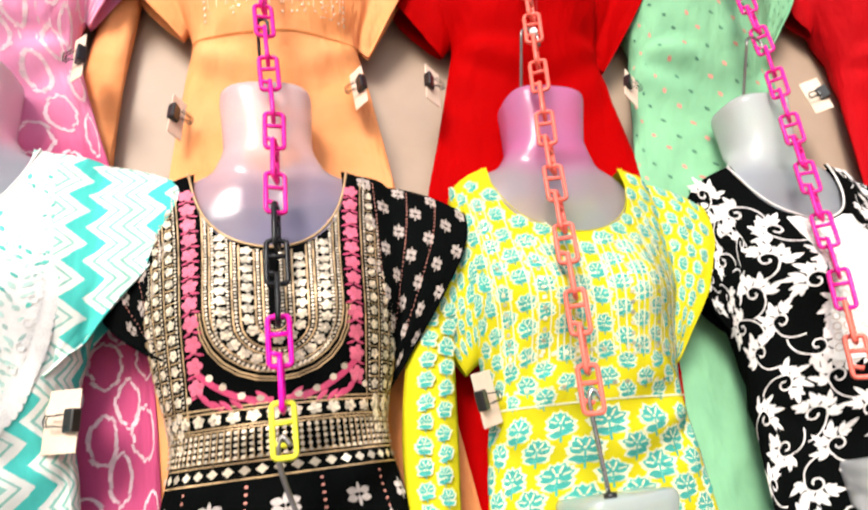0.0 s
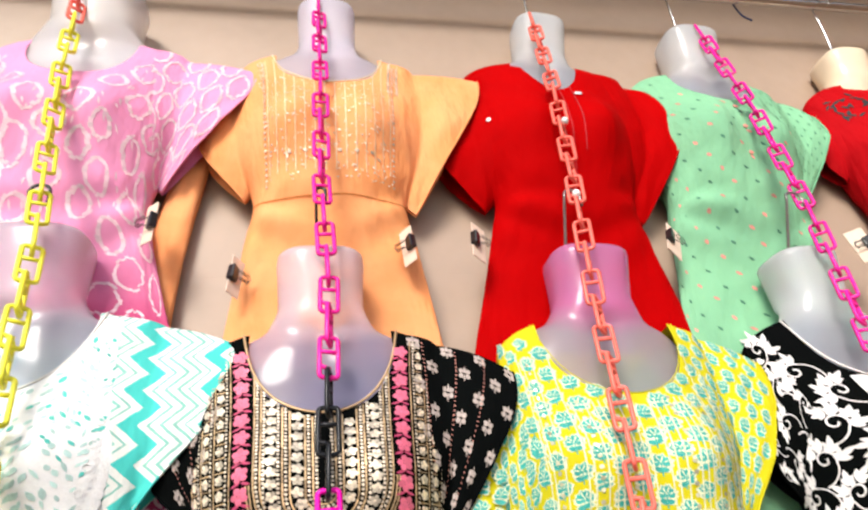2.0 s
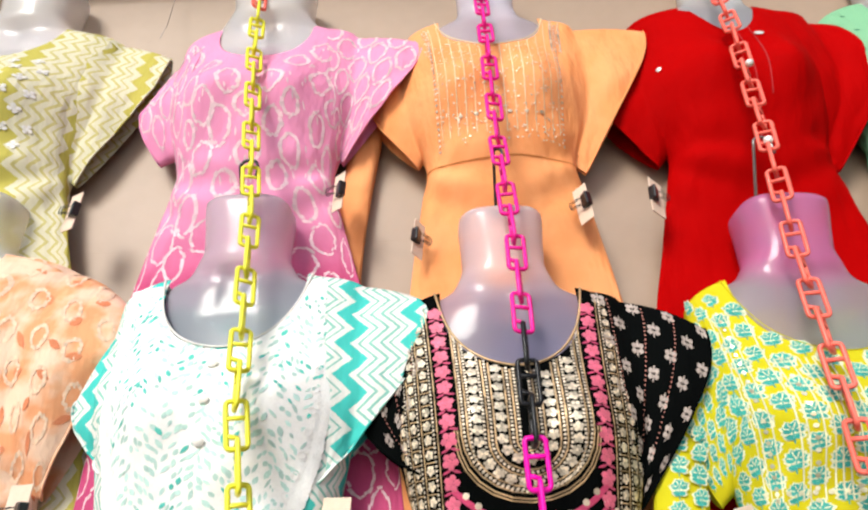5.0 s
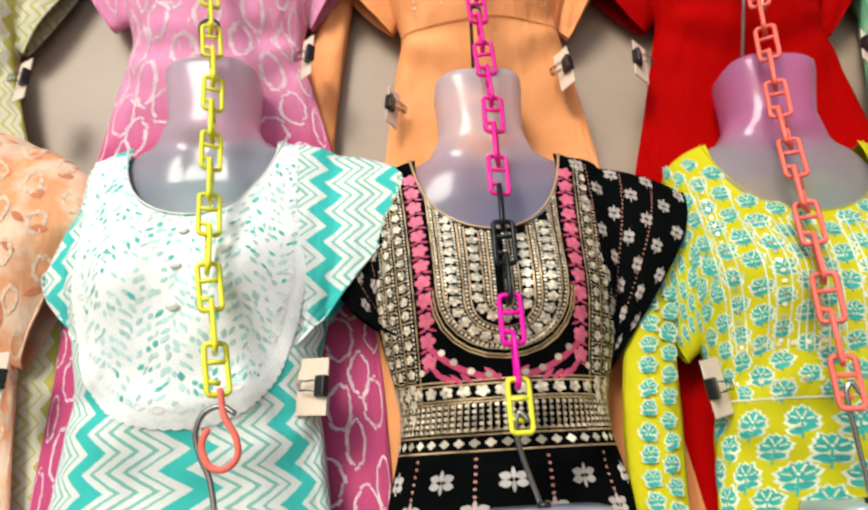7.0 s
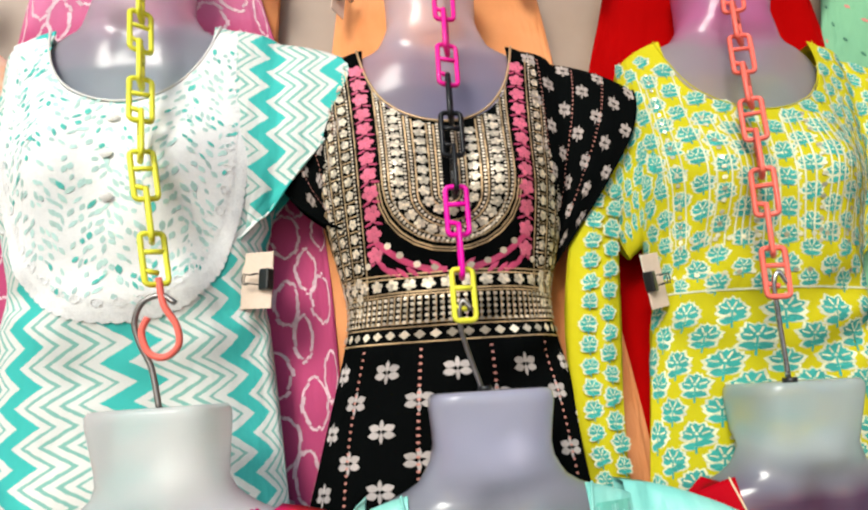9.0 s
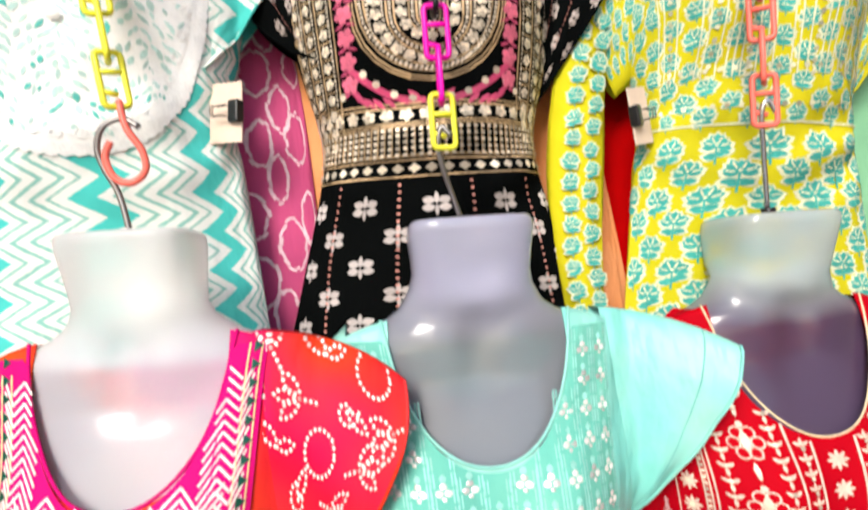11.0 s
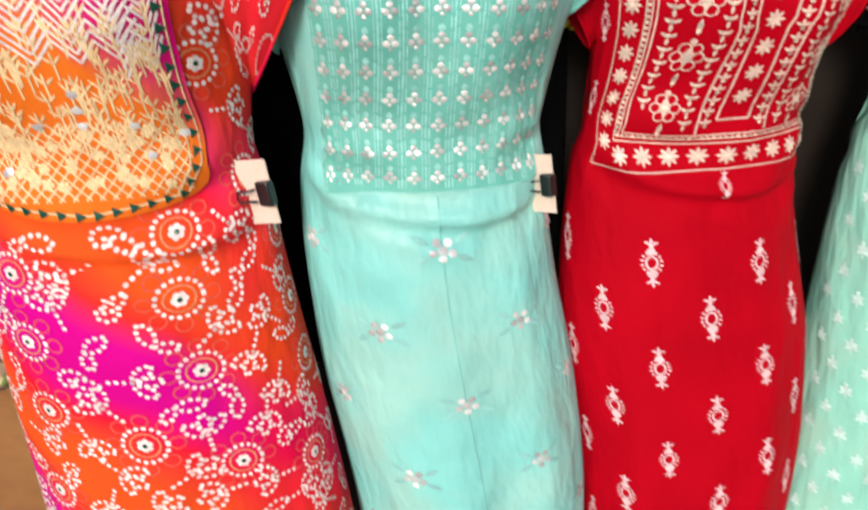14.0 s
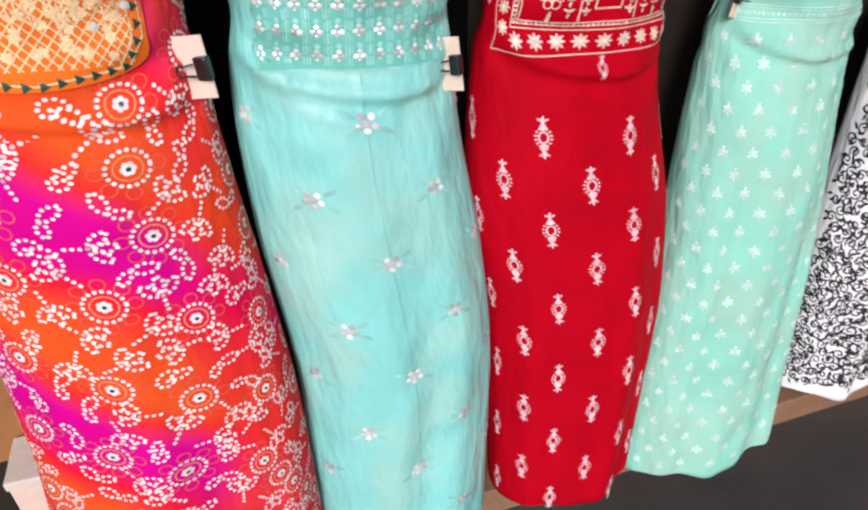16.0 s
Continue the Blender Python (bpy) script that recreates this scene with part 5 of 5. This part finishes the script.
def drop_motif(s, h, r):
    out = [dot(s, h + 1.05 * r, 0.42 * r, 8), dot(s, h - 1.05 * r, 0.35 * r, 8), dot(s, h - 1.55 * r, 0.2 * r, 6), dot(s, h + 1.6 * r, 0.22 * r, 6)]
    out += ring(s, h, 0.45 * r, 0.60 * r, 0.18 * r, 12)
    out += [petal(s + 0.58 * r * math.cos(a), h + 0.8 * r * math.sin(a), a, 0.35 * r, 0.22 * r, 3) for a in np.linspace(-1.1, 1.1, 6)]
    out += [petal(s - 0.58 * r * math.cos(a), h + 0.8 * r * math.sin(a), math.pi - a, 0.35 * r, 0.22 * r, 3) for a in np.linspace(-1.1, 1.1, 6)]
    out += [petal(s, h - 1.7 * r, a, 0.6 * r, 0.25 * r, 3) for a in (-1.57, -0.4, -2.74)] + [petal(s, h + 1.7 * r, a, 0.6 * r, 0.25 * r, 3) for a in (1.57, 0.4, 2.74)]
    return out


motifs(k, [q for s, h in lattice(k, 0.378, 1.15, 0.110, 0.068, 0.95) if h > 0.39 or abs(s) < 0.01 for q in drop_motif(s - (0.012 if h > 0.39 else 0.0), h + (0.024 + 0.10 * s if h > 0.39 else 0.0), 0.0128 if h > 0.39 else 0.007)] + [q for side in (-1, 1) for h in (0.21, 0.29) for q in drop_motif(side * 0.152, h, 0.009)],
       thread("pale_pink_yarn", (0.86, 0.58, 0.58), 0.7), root, "woven_motif_work", 0.0010, kind="stuff", thick=0.0006)

# seafoam with white sprigs, bottom row
m = show(0.735, 0.70, ROW_C - 0.02, SMOKE, "smoke grey", 4, 0.088, 0.058, 0.03)
k = Kurti(shape(hip=0.168, hem=0.215, length=1.21, waist=0.138, chest=0.148, skirt=0.11), 0.006, 15, 0.085, 0.12, 0.02, 0.16)
root, sl = tunic(m, k, SEAFOAMC, "seafoam green cotton kurti printed with small white sprigs")


def sprig(s, h, r):
    return [petal(s, h, a, 0.9 * r, 0.5 * r, 4) for a in (-1.57, -0.6, -2.54, 0.5, 2.64)] + [petal(s, h, 1.57, 1.1 * r, 0.25 * r, 3), dot(s, h - 0.9 * r, 0.25 * r, 6)]


motifs(k, [q for s, h in lattice(k, 0.36, 1.20, 0.048, 0.034, 0.97) for q in sprig(s, h, 0.0112)], FOAMW, root, "sprig_print", 0.0008, kind="stuff", thick=0.0)
motifs(k, [q for h in (0.312, 0.316, 0.330, 0.334) for q in line([(-0.13, h), (0.13, h)], 0.0014)] + beads(fine([(-0.13, 0.323), (0.13, 0.323)]), 0.007, 0.0026) + [q for x in np.arange(-0.12, 0.121, 0.016) for q in beads([(x, 0.14), (x, 0.30)], 0.007, 0.0018)], FOAMW, root, "yoke_embroidery", 0.0012, kind="stuff")

# white with black scrolls, bottom row
m = show(1.17, 0.74, ROW_C - 0.02, SMOKE, "smoke grey", 6, 0.088, 0.058, 0.03)
rng = random.Random(16)
k = Kurti(shape(hip=0.16, hem=0.18, length=1.16, waist=0.135), 0.006, 16, 0.085, 0.12, 0.0, 0.16)
root, sl = tunic(m, k, WHITEC, "white cotton kurti printed with black curling vines")
motifs(k, [q for s, h in lattice(k, 0.3, 1.14, 0.027, 0.020, 0.97, 0.003, rng) for q in stripe(spiral(s, h, 0.0125, 1.3, rng.uniform(0, 6.3), rng.choice((-1, 1)), 12), 0.0034) + [petal(s + rng.uniform(-0.012, 0.012), h + rng.uniform(-0.012, 0.012), rng.uniform(0, 6.3), 0.016, 0.006) for _ in range(3)]], BLACKT, root, "vine_print", 0.0008, kind="stuff", thick=0.0)

# short peach top with a green border, bottom row
m = show(-0.585, 0.665, ROW_C - 0.02, MILK, "milky white", -4, 0.088, 0.058, 0.03)
k = Kurti(shape(hip=0.15, hem=0.15, length=0.50, waist=0.14), 0.004, 17, 0.08, 0.12)
root, sl = tunic(m, k, PEACHC, "peach cotton kurti beside the tie-dyed one")
motifs(k, [q for s, h in lattice(k, 0.15, 0.5, 0.06, 0.05, 0.95) for q in long_oval(random.Random(17), s, h, 0.012, 0.016, 0.006)], PEACHT, root, "ikat_print", 0.0006, kind="stuff", thick=0.0)

band, _ = body(Kurti((lambda h: 0.152, lambda h: 0.088, 0.05), 0.0, 18, 0.01, 0.004), GREENZIG, root, 8, "hem_band", "green and cream zigzag hem band")
band.location = (0, 0, -0.49)

# ---- rail, hooks and chains ----
rail = tagged(new("hanging_rail"), "long bright steel rail fixed along the wall near the ceiling", "rail", "", "structure")
v, f = tube([(x, 0.745, 2.80) for x in np.linspace(-3.15, EAST - 0.02, 30)], 0.011, 12)
link("pipe", v, f, METAL, rail)
for x in (-2.4, -0.95, 1.42, 1.72):
    v, f = tube([(x, 0.745, 2.80), (x, 0.79, 2.80), (x, 0.826, 2.80)], 0.008, 8)
    link("bracket", v, f, METAL, rail)


def eased(points, n=5):
    """The same bend with points between, on a smooth curve through all of them."""
    p = [Vector(q) for q in points]
    p = [2 * p[0] - p[1]] + p + [2 * p[-1] - p[-2]]
    out = []
    for a, b, c, d in zip(p, p[1:], p[2:], p[3:]):
        for i in range(n):
            t = i / n
            out.append(0.5 * (2 * b + (c - a) * t + (2 * a - 5 * b + 4 * c - d) * t * t + (3 * b - a - 3 * c + d) * t ** 3))
    return out + [p[-2]]


def wire_hook(points, mat, label, r=0.0022):
    v, f = tube(eased(points), r, 7)
    return tagged(link("wire_hook", v, f, mat), label, "hook", "wire hooks")


def crook(x, y, top, foot, reach=0.018, back=0.0, side=1):
    """A bent wire: a half loop at the top, then straight down to its foot."""
    pts = [(x + side * 2 * reach, y, top - 0.028), (x + side * 2 * reach, y, top - reach)]
    pts += [(x + side * (reach + reach * math.cos(a)), y, top - reach + reach * math.sin(a)) for a in np.linspace(0.3, math.pi, 8)]
    n = 5
    return pts + [(x, y - back * i / n, top - reach + (foot - top + reach) * i / n) for i in range(1, n + 1)]


for x in (-0.845, -0.385, 0.008, 0.424, 0.765, 1.15):
    pts = [(x, 0.722, 2.775), (x, 0.724, 2.80)] + [(x, 0.745 + 0.017 * math.cos(a), 2.80 + 0.017 * math.sin(a)) for a in np.linspace(math.pi, 0, 9)] + [(x, 0.764, 2.76), (x, 0.77, 2.70), (x, YA - 0.014, ROW_A + 0.127)]
    wire_hook(pts, METAL, "bent steel wire hook from the rail into a torso's neck")
wire_hook([(0.93, 0.72, 2.77), (0.935, 0.722, 2.80)] + [(0.94, 0.745 + 0.018 * math.cos(a), 2.80 + 0.018 * math.sin(a)) for a in np.linspace(math.pi, 0, 8)] + [(0.95, 0.765, 2.77), (0.97, 0.765, 2.755)], plain("blue_wire", (0.02, 0.03, 0.10), 0.4), "small dark blue wire hook on the rail")

YELLOWP = plastic("yellow_chain_plastic", (0.82, 0.78, 0.06), None, 0.3, 0.2, 0.0)
PINKP = plastic("pink_chain_plastic", (0.84, 0.02, 0.30), None, 0.3, 0.2, 0.0)
CORALC = plastic("coral_chain_plastic", (0.86, 0.16, 0.12), None, 0.3, 0.2, 0.0)
BLACKP = plastic("black_chain_plastic", (0.012, 0.012, 0.014), None, 0.3, 0.2, 0.0)
MAGP = plastic("magenta_chain_plastic", (0.80, 0.005, 0.36), None, 0.3, 0.2, 0.0)


def link_mesh(mat):
    """One moulded chain link: a long rounded loop with a bar across."""
    l, w, r = 0.0225, 0.0095, 0.0026
    pts = []
    for cx, cz, a0 in ((w - 0.004, l - 0.004, 0), (-w + 0.004, l - 0.004, 90), (-w + 0.004, -l + 0.004, 180), (w - 0.004, -l + 0.004, 270)):
        pts += [(cx + 0.004 * math.cos(radians(a0 + d)), 0, cz + 0.004 * math.sin(radians(a0 + d))) for d in (0, 30, 60, 90)]
    v, f = joined([tube(pts, r, 6, True), tube([(-w, 0, 0.006), (w, 0, 0.006)], r * 0.9, 6), tube([(-w, 0, -0.010), (w * 0.2, 0, -0.013)], r * 0.9, 6)])
    me = bpy.data.meshes.new("chain_link")
    me.from_pydata([tuple(p) for p in v], [], f)
    me.polygons.foreach_set("use_smooth", [True] * len(me.polygons))
    me.materials.append(mat)
    return me


LINKS = {n: link_mesh(mt) for n, mt in (("yellow", YELLOWP), ("pink", PINKP), ("coral", CORALC), ("black", BLACKP), ("magenta", MAGP))}


def chain(path, colours, label, face=0):
    """A hanging chain of links, each turned a quarter from the last; colours: (share of the length, colour)."""
    root = tagged(new("plastic_chain"), label, "chain", "plastic chains")
    root.location = path[0]
    pts = [Vector(p) for p in path]
    lens = [(b - a).length for a, b in zip(pts, pts[1:])]
    total, step = sum(lens), 0.0425
    n = int(total / step)
    for i in range(n):
        d = (i + 0.5) * step
        for a, b, l in zip(pts, pts[1:], lens):
            if d <= l:
                break
            d -= l
        p = a.lerp(b, d / l)
        along = (a - b).normalized()
        q = Vector((0, 0, 1)).rotation_difference(along)
        col = next(c for share, c in colours if (i + 0.5) / n <= share)
        ob = new("chain_link", LINKS[col])
        ob.parent = root
        turn = face + (6 if i % 2 else 84) + 8 * math.sin(i * 2.3)
        ob.matrix_basis = Matrix.Translation(p - pts[0]) @ q.to_matrix().to_4x4() @ pose(0, 0, 0, 0, 0, turn) @ Matrix.Scale(1.11, 4)
    return root


chain([(-0.006, 0.725, 2.66), (-0.007, 0.675, 2.42), (-0.008, 0.655, 2.178), (-0.002, 0.64, 2.014), (-0.008, 0.612, 1.79), (-0.008, 0.608, 1.645)],
      [(0.73, "pink"), (0.86, "black"), (0.945, "magenta"), (1.1, "yellow")], "plastic chain of pink, black, magenta and yellow links")
chain([(0.407, 0.725, 2.66), (0.383, 0.675, 2.42), (0.361, 0.655, 2.21), (0.336, 0.64, 1.994), (0.315, 0.612, 1.795), (0.306, 0.608, 1.650)], [(1.1, "coral")], "coral plastic chain hanging over the kurtis", -30)
chain([(-0.402, 0.715, 2.705), (-0.378, 0.675, 2.42), (-0.356, 0.655, 2.225), (-0.336, 0.64, 2.072), (-0.314, 0.605, 1.83), (-0.292, 0.600, 1.690)],
      [(0.17, "coral"), (1.1, "yellow")], "yellow plastic chain with a coral end", 24)
chain([(0.773, 0.725, 2.66), (0.755, 0.675, 2.38), (0.741, 0.655, 2.138), (0.718, 0.64, 1.983), (0.678, 0.612, 1.786), (0.655, 0.608, 1.640)], [(0.9, "pink"), (1.1, "coral")], "bright pink plastic chain with coral end links", -48)
hk = [(-0.292, 0.600, 1.70), (-0.286, 0.598, 1.675), (-0.274, 0.598, 1.655), (-0.272, 0.598, 1.637), (-0.284, 0.598, 1.627), (-0.298, 0.598, 1.632), (-0.305, 0.598, 1.650), (-0.300, 0.598, 1.664)]
v, f = tube(eased(hk), 0.0032, 8)
tagged(link("chain_hook", v, f, CORALC), "coral plastic end hook of the yellow chain", "hook", "chain hooks")

GREYW = plain("dull_steel_wire", (0.30, 0.28, 0.27), 0.4, 0.9, None, 40.0, 0.05)
for x, mat, sd, wide in ((-0.366, BLACKMETAL, 1, 0.012), (-0.016, BLACKMETAL, 1, 0.006), (0.340, GREYW, 1, 0.012), (0.712, GREYW, 1, 0.014)):
    wire_hook(crook(x, 0.658, 2.182, 2.086, wide, -0.045, sd), mat, "bent wire hook from the chain into a torso's neck")
wire_hook([(-0.276, 0.600, 1.676), (-0.290, 0.600, 1.684), (-0.306, 0.60, 1.678), (-0.313, 0.602, 1.660), (-0.308, 0.604, 1.640), (-0.298, 0.606, 1.618), (-0.290, 0.607, 1.578)], GREYW, "bent grey wire hook holding the tie-dyed kurti's torso", 0.0028)
wire_hook([(-0.002, 0.605, 1.655), (-0.010, 0.606, 1.664), (-0.014, 0.608, 1.650), (-0.010, 0.615, 1.625), (0.006, 0.63, 1.577)], GREYW, "bent grey wire hook holding the turquoise kurti's torso", 0.0026)
wire_hook([(0.316, 0.606, 1.662), (0.309, 0.606, 1.674), (0.303, 0.608, 1.664), (0.306, 0.615, 1.63), (0.312, 0.626, 1.566)], METAL, "bent steel wire hook holding the crimson kurti's torso", 0.0026)
for x, y, zz in ((-0.290, 0.606, 1.579), (0.008, 0.630, 1.579), (0.313, 0.626, 1.567)):
    v, f = tube([(x, y, zz - 0.001), (x, y, zz + 0.004)], 0.007, 12)
    tagged(link("hook_nut", v, f, BLACKMETAL), "small dark nut at the hook's foot on the neck", "nut", "hook nuts")

v, f = tube([(-0.600, 0.80, 2.80), (-0.603, 0.797, 2.70), (-0.592, 0.775, 2.60), (-0.590, 0.76, 2.55)], 0.0006, 5)
tagged(link("hanging_thread", v, f, GREYW), "thin grey thread hanging down beside the pink kurti", "thread")
for x, y, zz in ((0.352, 0.643, 2.165), (0.372, 0.652, 2.315)):
    bm = bmesh.new()
    bmesh.ops.create_uvsphere(bm, u_segments=12, v_segments=8, radius=0.0062)
    bead = part("hook_bead", bm, SILVER, None, "", True)
    bead.location = (x, y, zz)
    tagged(bead, "small silvery bead on the coral chain", "bead", "hook beads")


# ---- clips and cards at the waists ----
def clip_and_card(x, y, z, yaw, roll, w=0.040, h=0.062):
    card = part("price_card", box(-w / 2, w / 2, -0.0008, 0.0008, -h / 2, h / 2, 0.0006), CARD)
    card.matrix_world = pose(x, y, z, 0, roll, yaw)
    tagged(card, "folded cream card clipped at a kurti's waist", "card", "waist cards")
    clip = tagged(new("binder_clip"), "black steel binder clip pinching the kurti's waist", "clip", "binder clips")
    side = 1 if yaw < 0 else -1
    clip.matrix_world = pose(x, y, z, 0, roll, yaw) @ pose(side * w * 0.34, -0.004, 0.0)
    bm = box(-0.0075, 0.0075, -0.006, 0.006, -0.0115, 0.0115, 0.002)
    for vert in bm.verts:
        vert.co.y *= 0.35 if vert.co.x * side < 0 else 1.0
    part("jaw", bm, BLACKMETAL, clip)
    for dz in (0.0, 0.0035):
        pts = [(-side * 0.006, -0.003 - dz, 0.006), (-side * 0.017, -0.005 - dz, 0.0045), (-side * 0.022, -0.005 - dz, 0.006), (-side * 0.024, -0.005 - dz, 0.0), (-side * 0.022, -0.005 - dz, -0.006), (-side * 0.017, -0.005 - dz, -0.0045), (-side * 0.006, -0.003 - dz, -0.006)]
        v, f = tube(pts, 0.0007, 5)
        link("handle", v, f, BLACKMETAL, clip)


for x, y, z, yaw, roll, w in ((-0.243, 0.735, 2.175, -45, 6, 0.026), (-0.126, 0.748, 2.095, 55, 10, 0.024), (0.116, 0.735, 2.135, -55, -6, 0.026), (0.224, 0.735, 2.140, 40, 8, 0.032), (0.548, 0.735, 2.140, 30, 24, 0.036), (-0.640, 0.735, 2.16, -30, 5, 0.03), (0.90, 0.735, 2.13, -30, -8, 0.03),
                              (-0.222, 0.692, 1.71, -25, 4, 0.040), (-0.590, 0.715, 1.74, -25, 2, 0.04), (0.218, 0.69, 1.685, 35, -10, 0.036),
                              (-0.158, 0.575, 1.142, -24, -8, 0.034), (0.122, 0.60, 1.120, -50, -12, 0.034), (0.600, 0.668, 1.168, 28, 12, 0.040)):
    clip_and_card(x, y, z, yaw, roll, w)

# box on the floor by the wall
bx = tagged(new("carton"), "cream cardboard carton on the plinth by the wall", "box")
bx.location = (-0.39, 0.742, 0.1)
part("carton_body", box(-0.15, 0.15, -0.055, 0.035, 0.0, 0.365, 0.004), CARD, bx)
part("lid", box(-0.152, 0.152, -0.058, 0.038, 0.362, 0.38, 0.003), plain("pale_card_lid", (0.74, 0.66, 0.56), 0.8), bx)
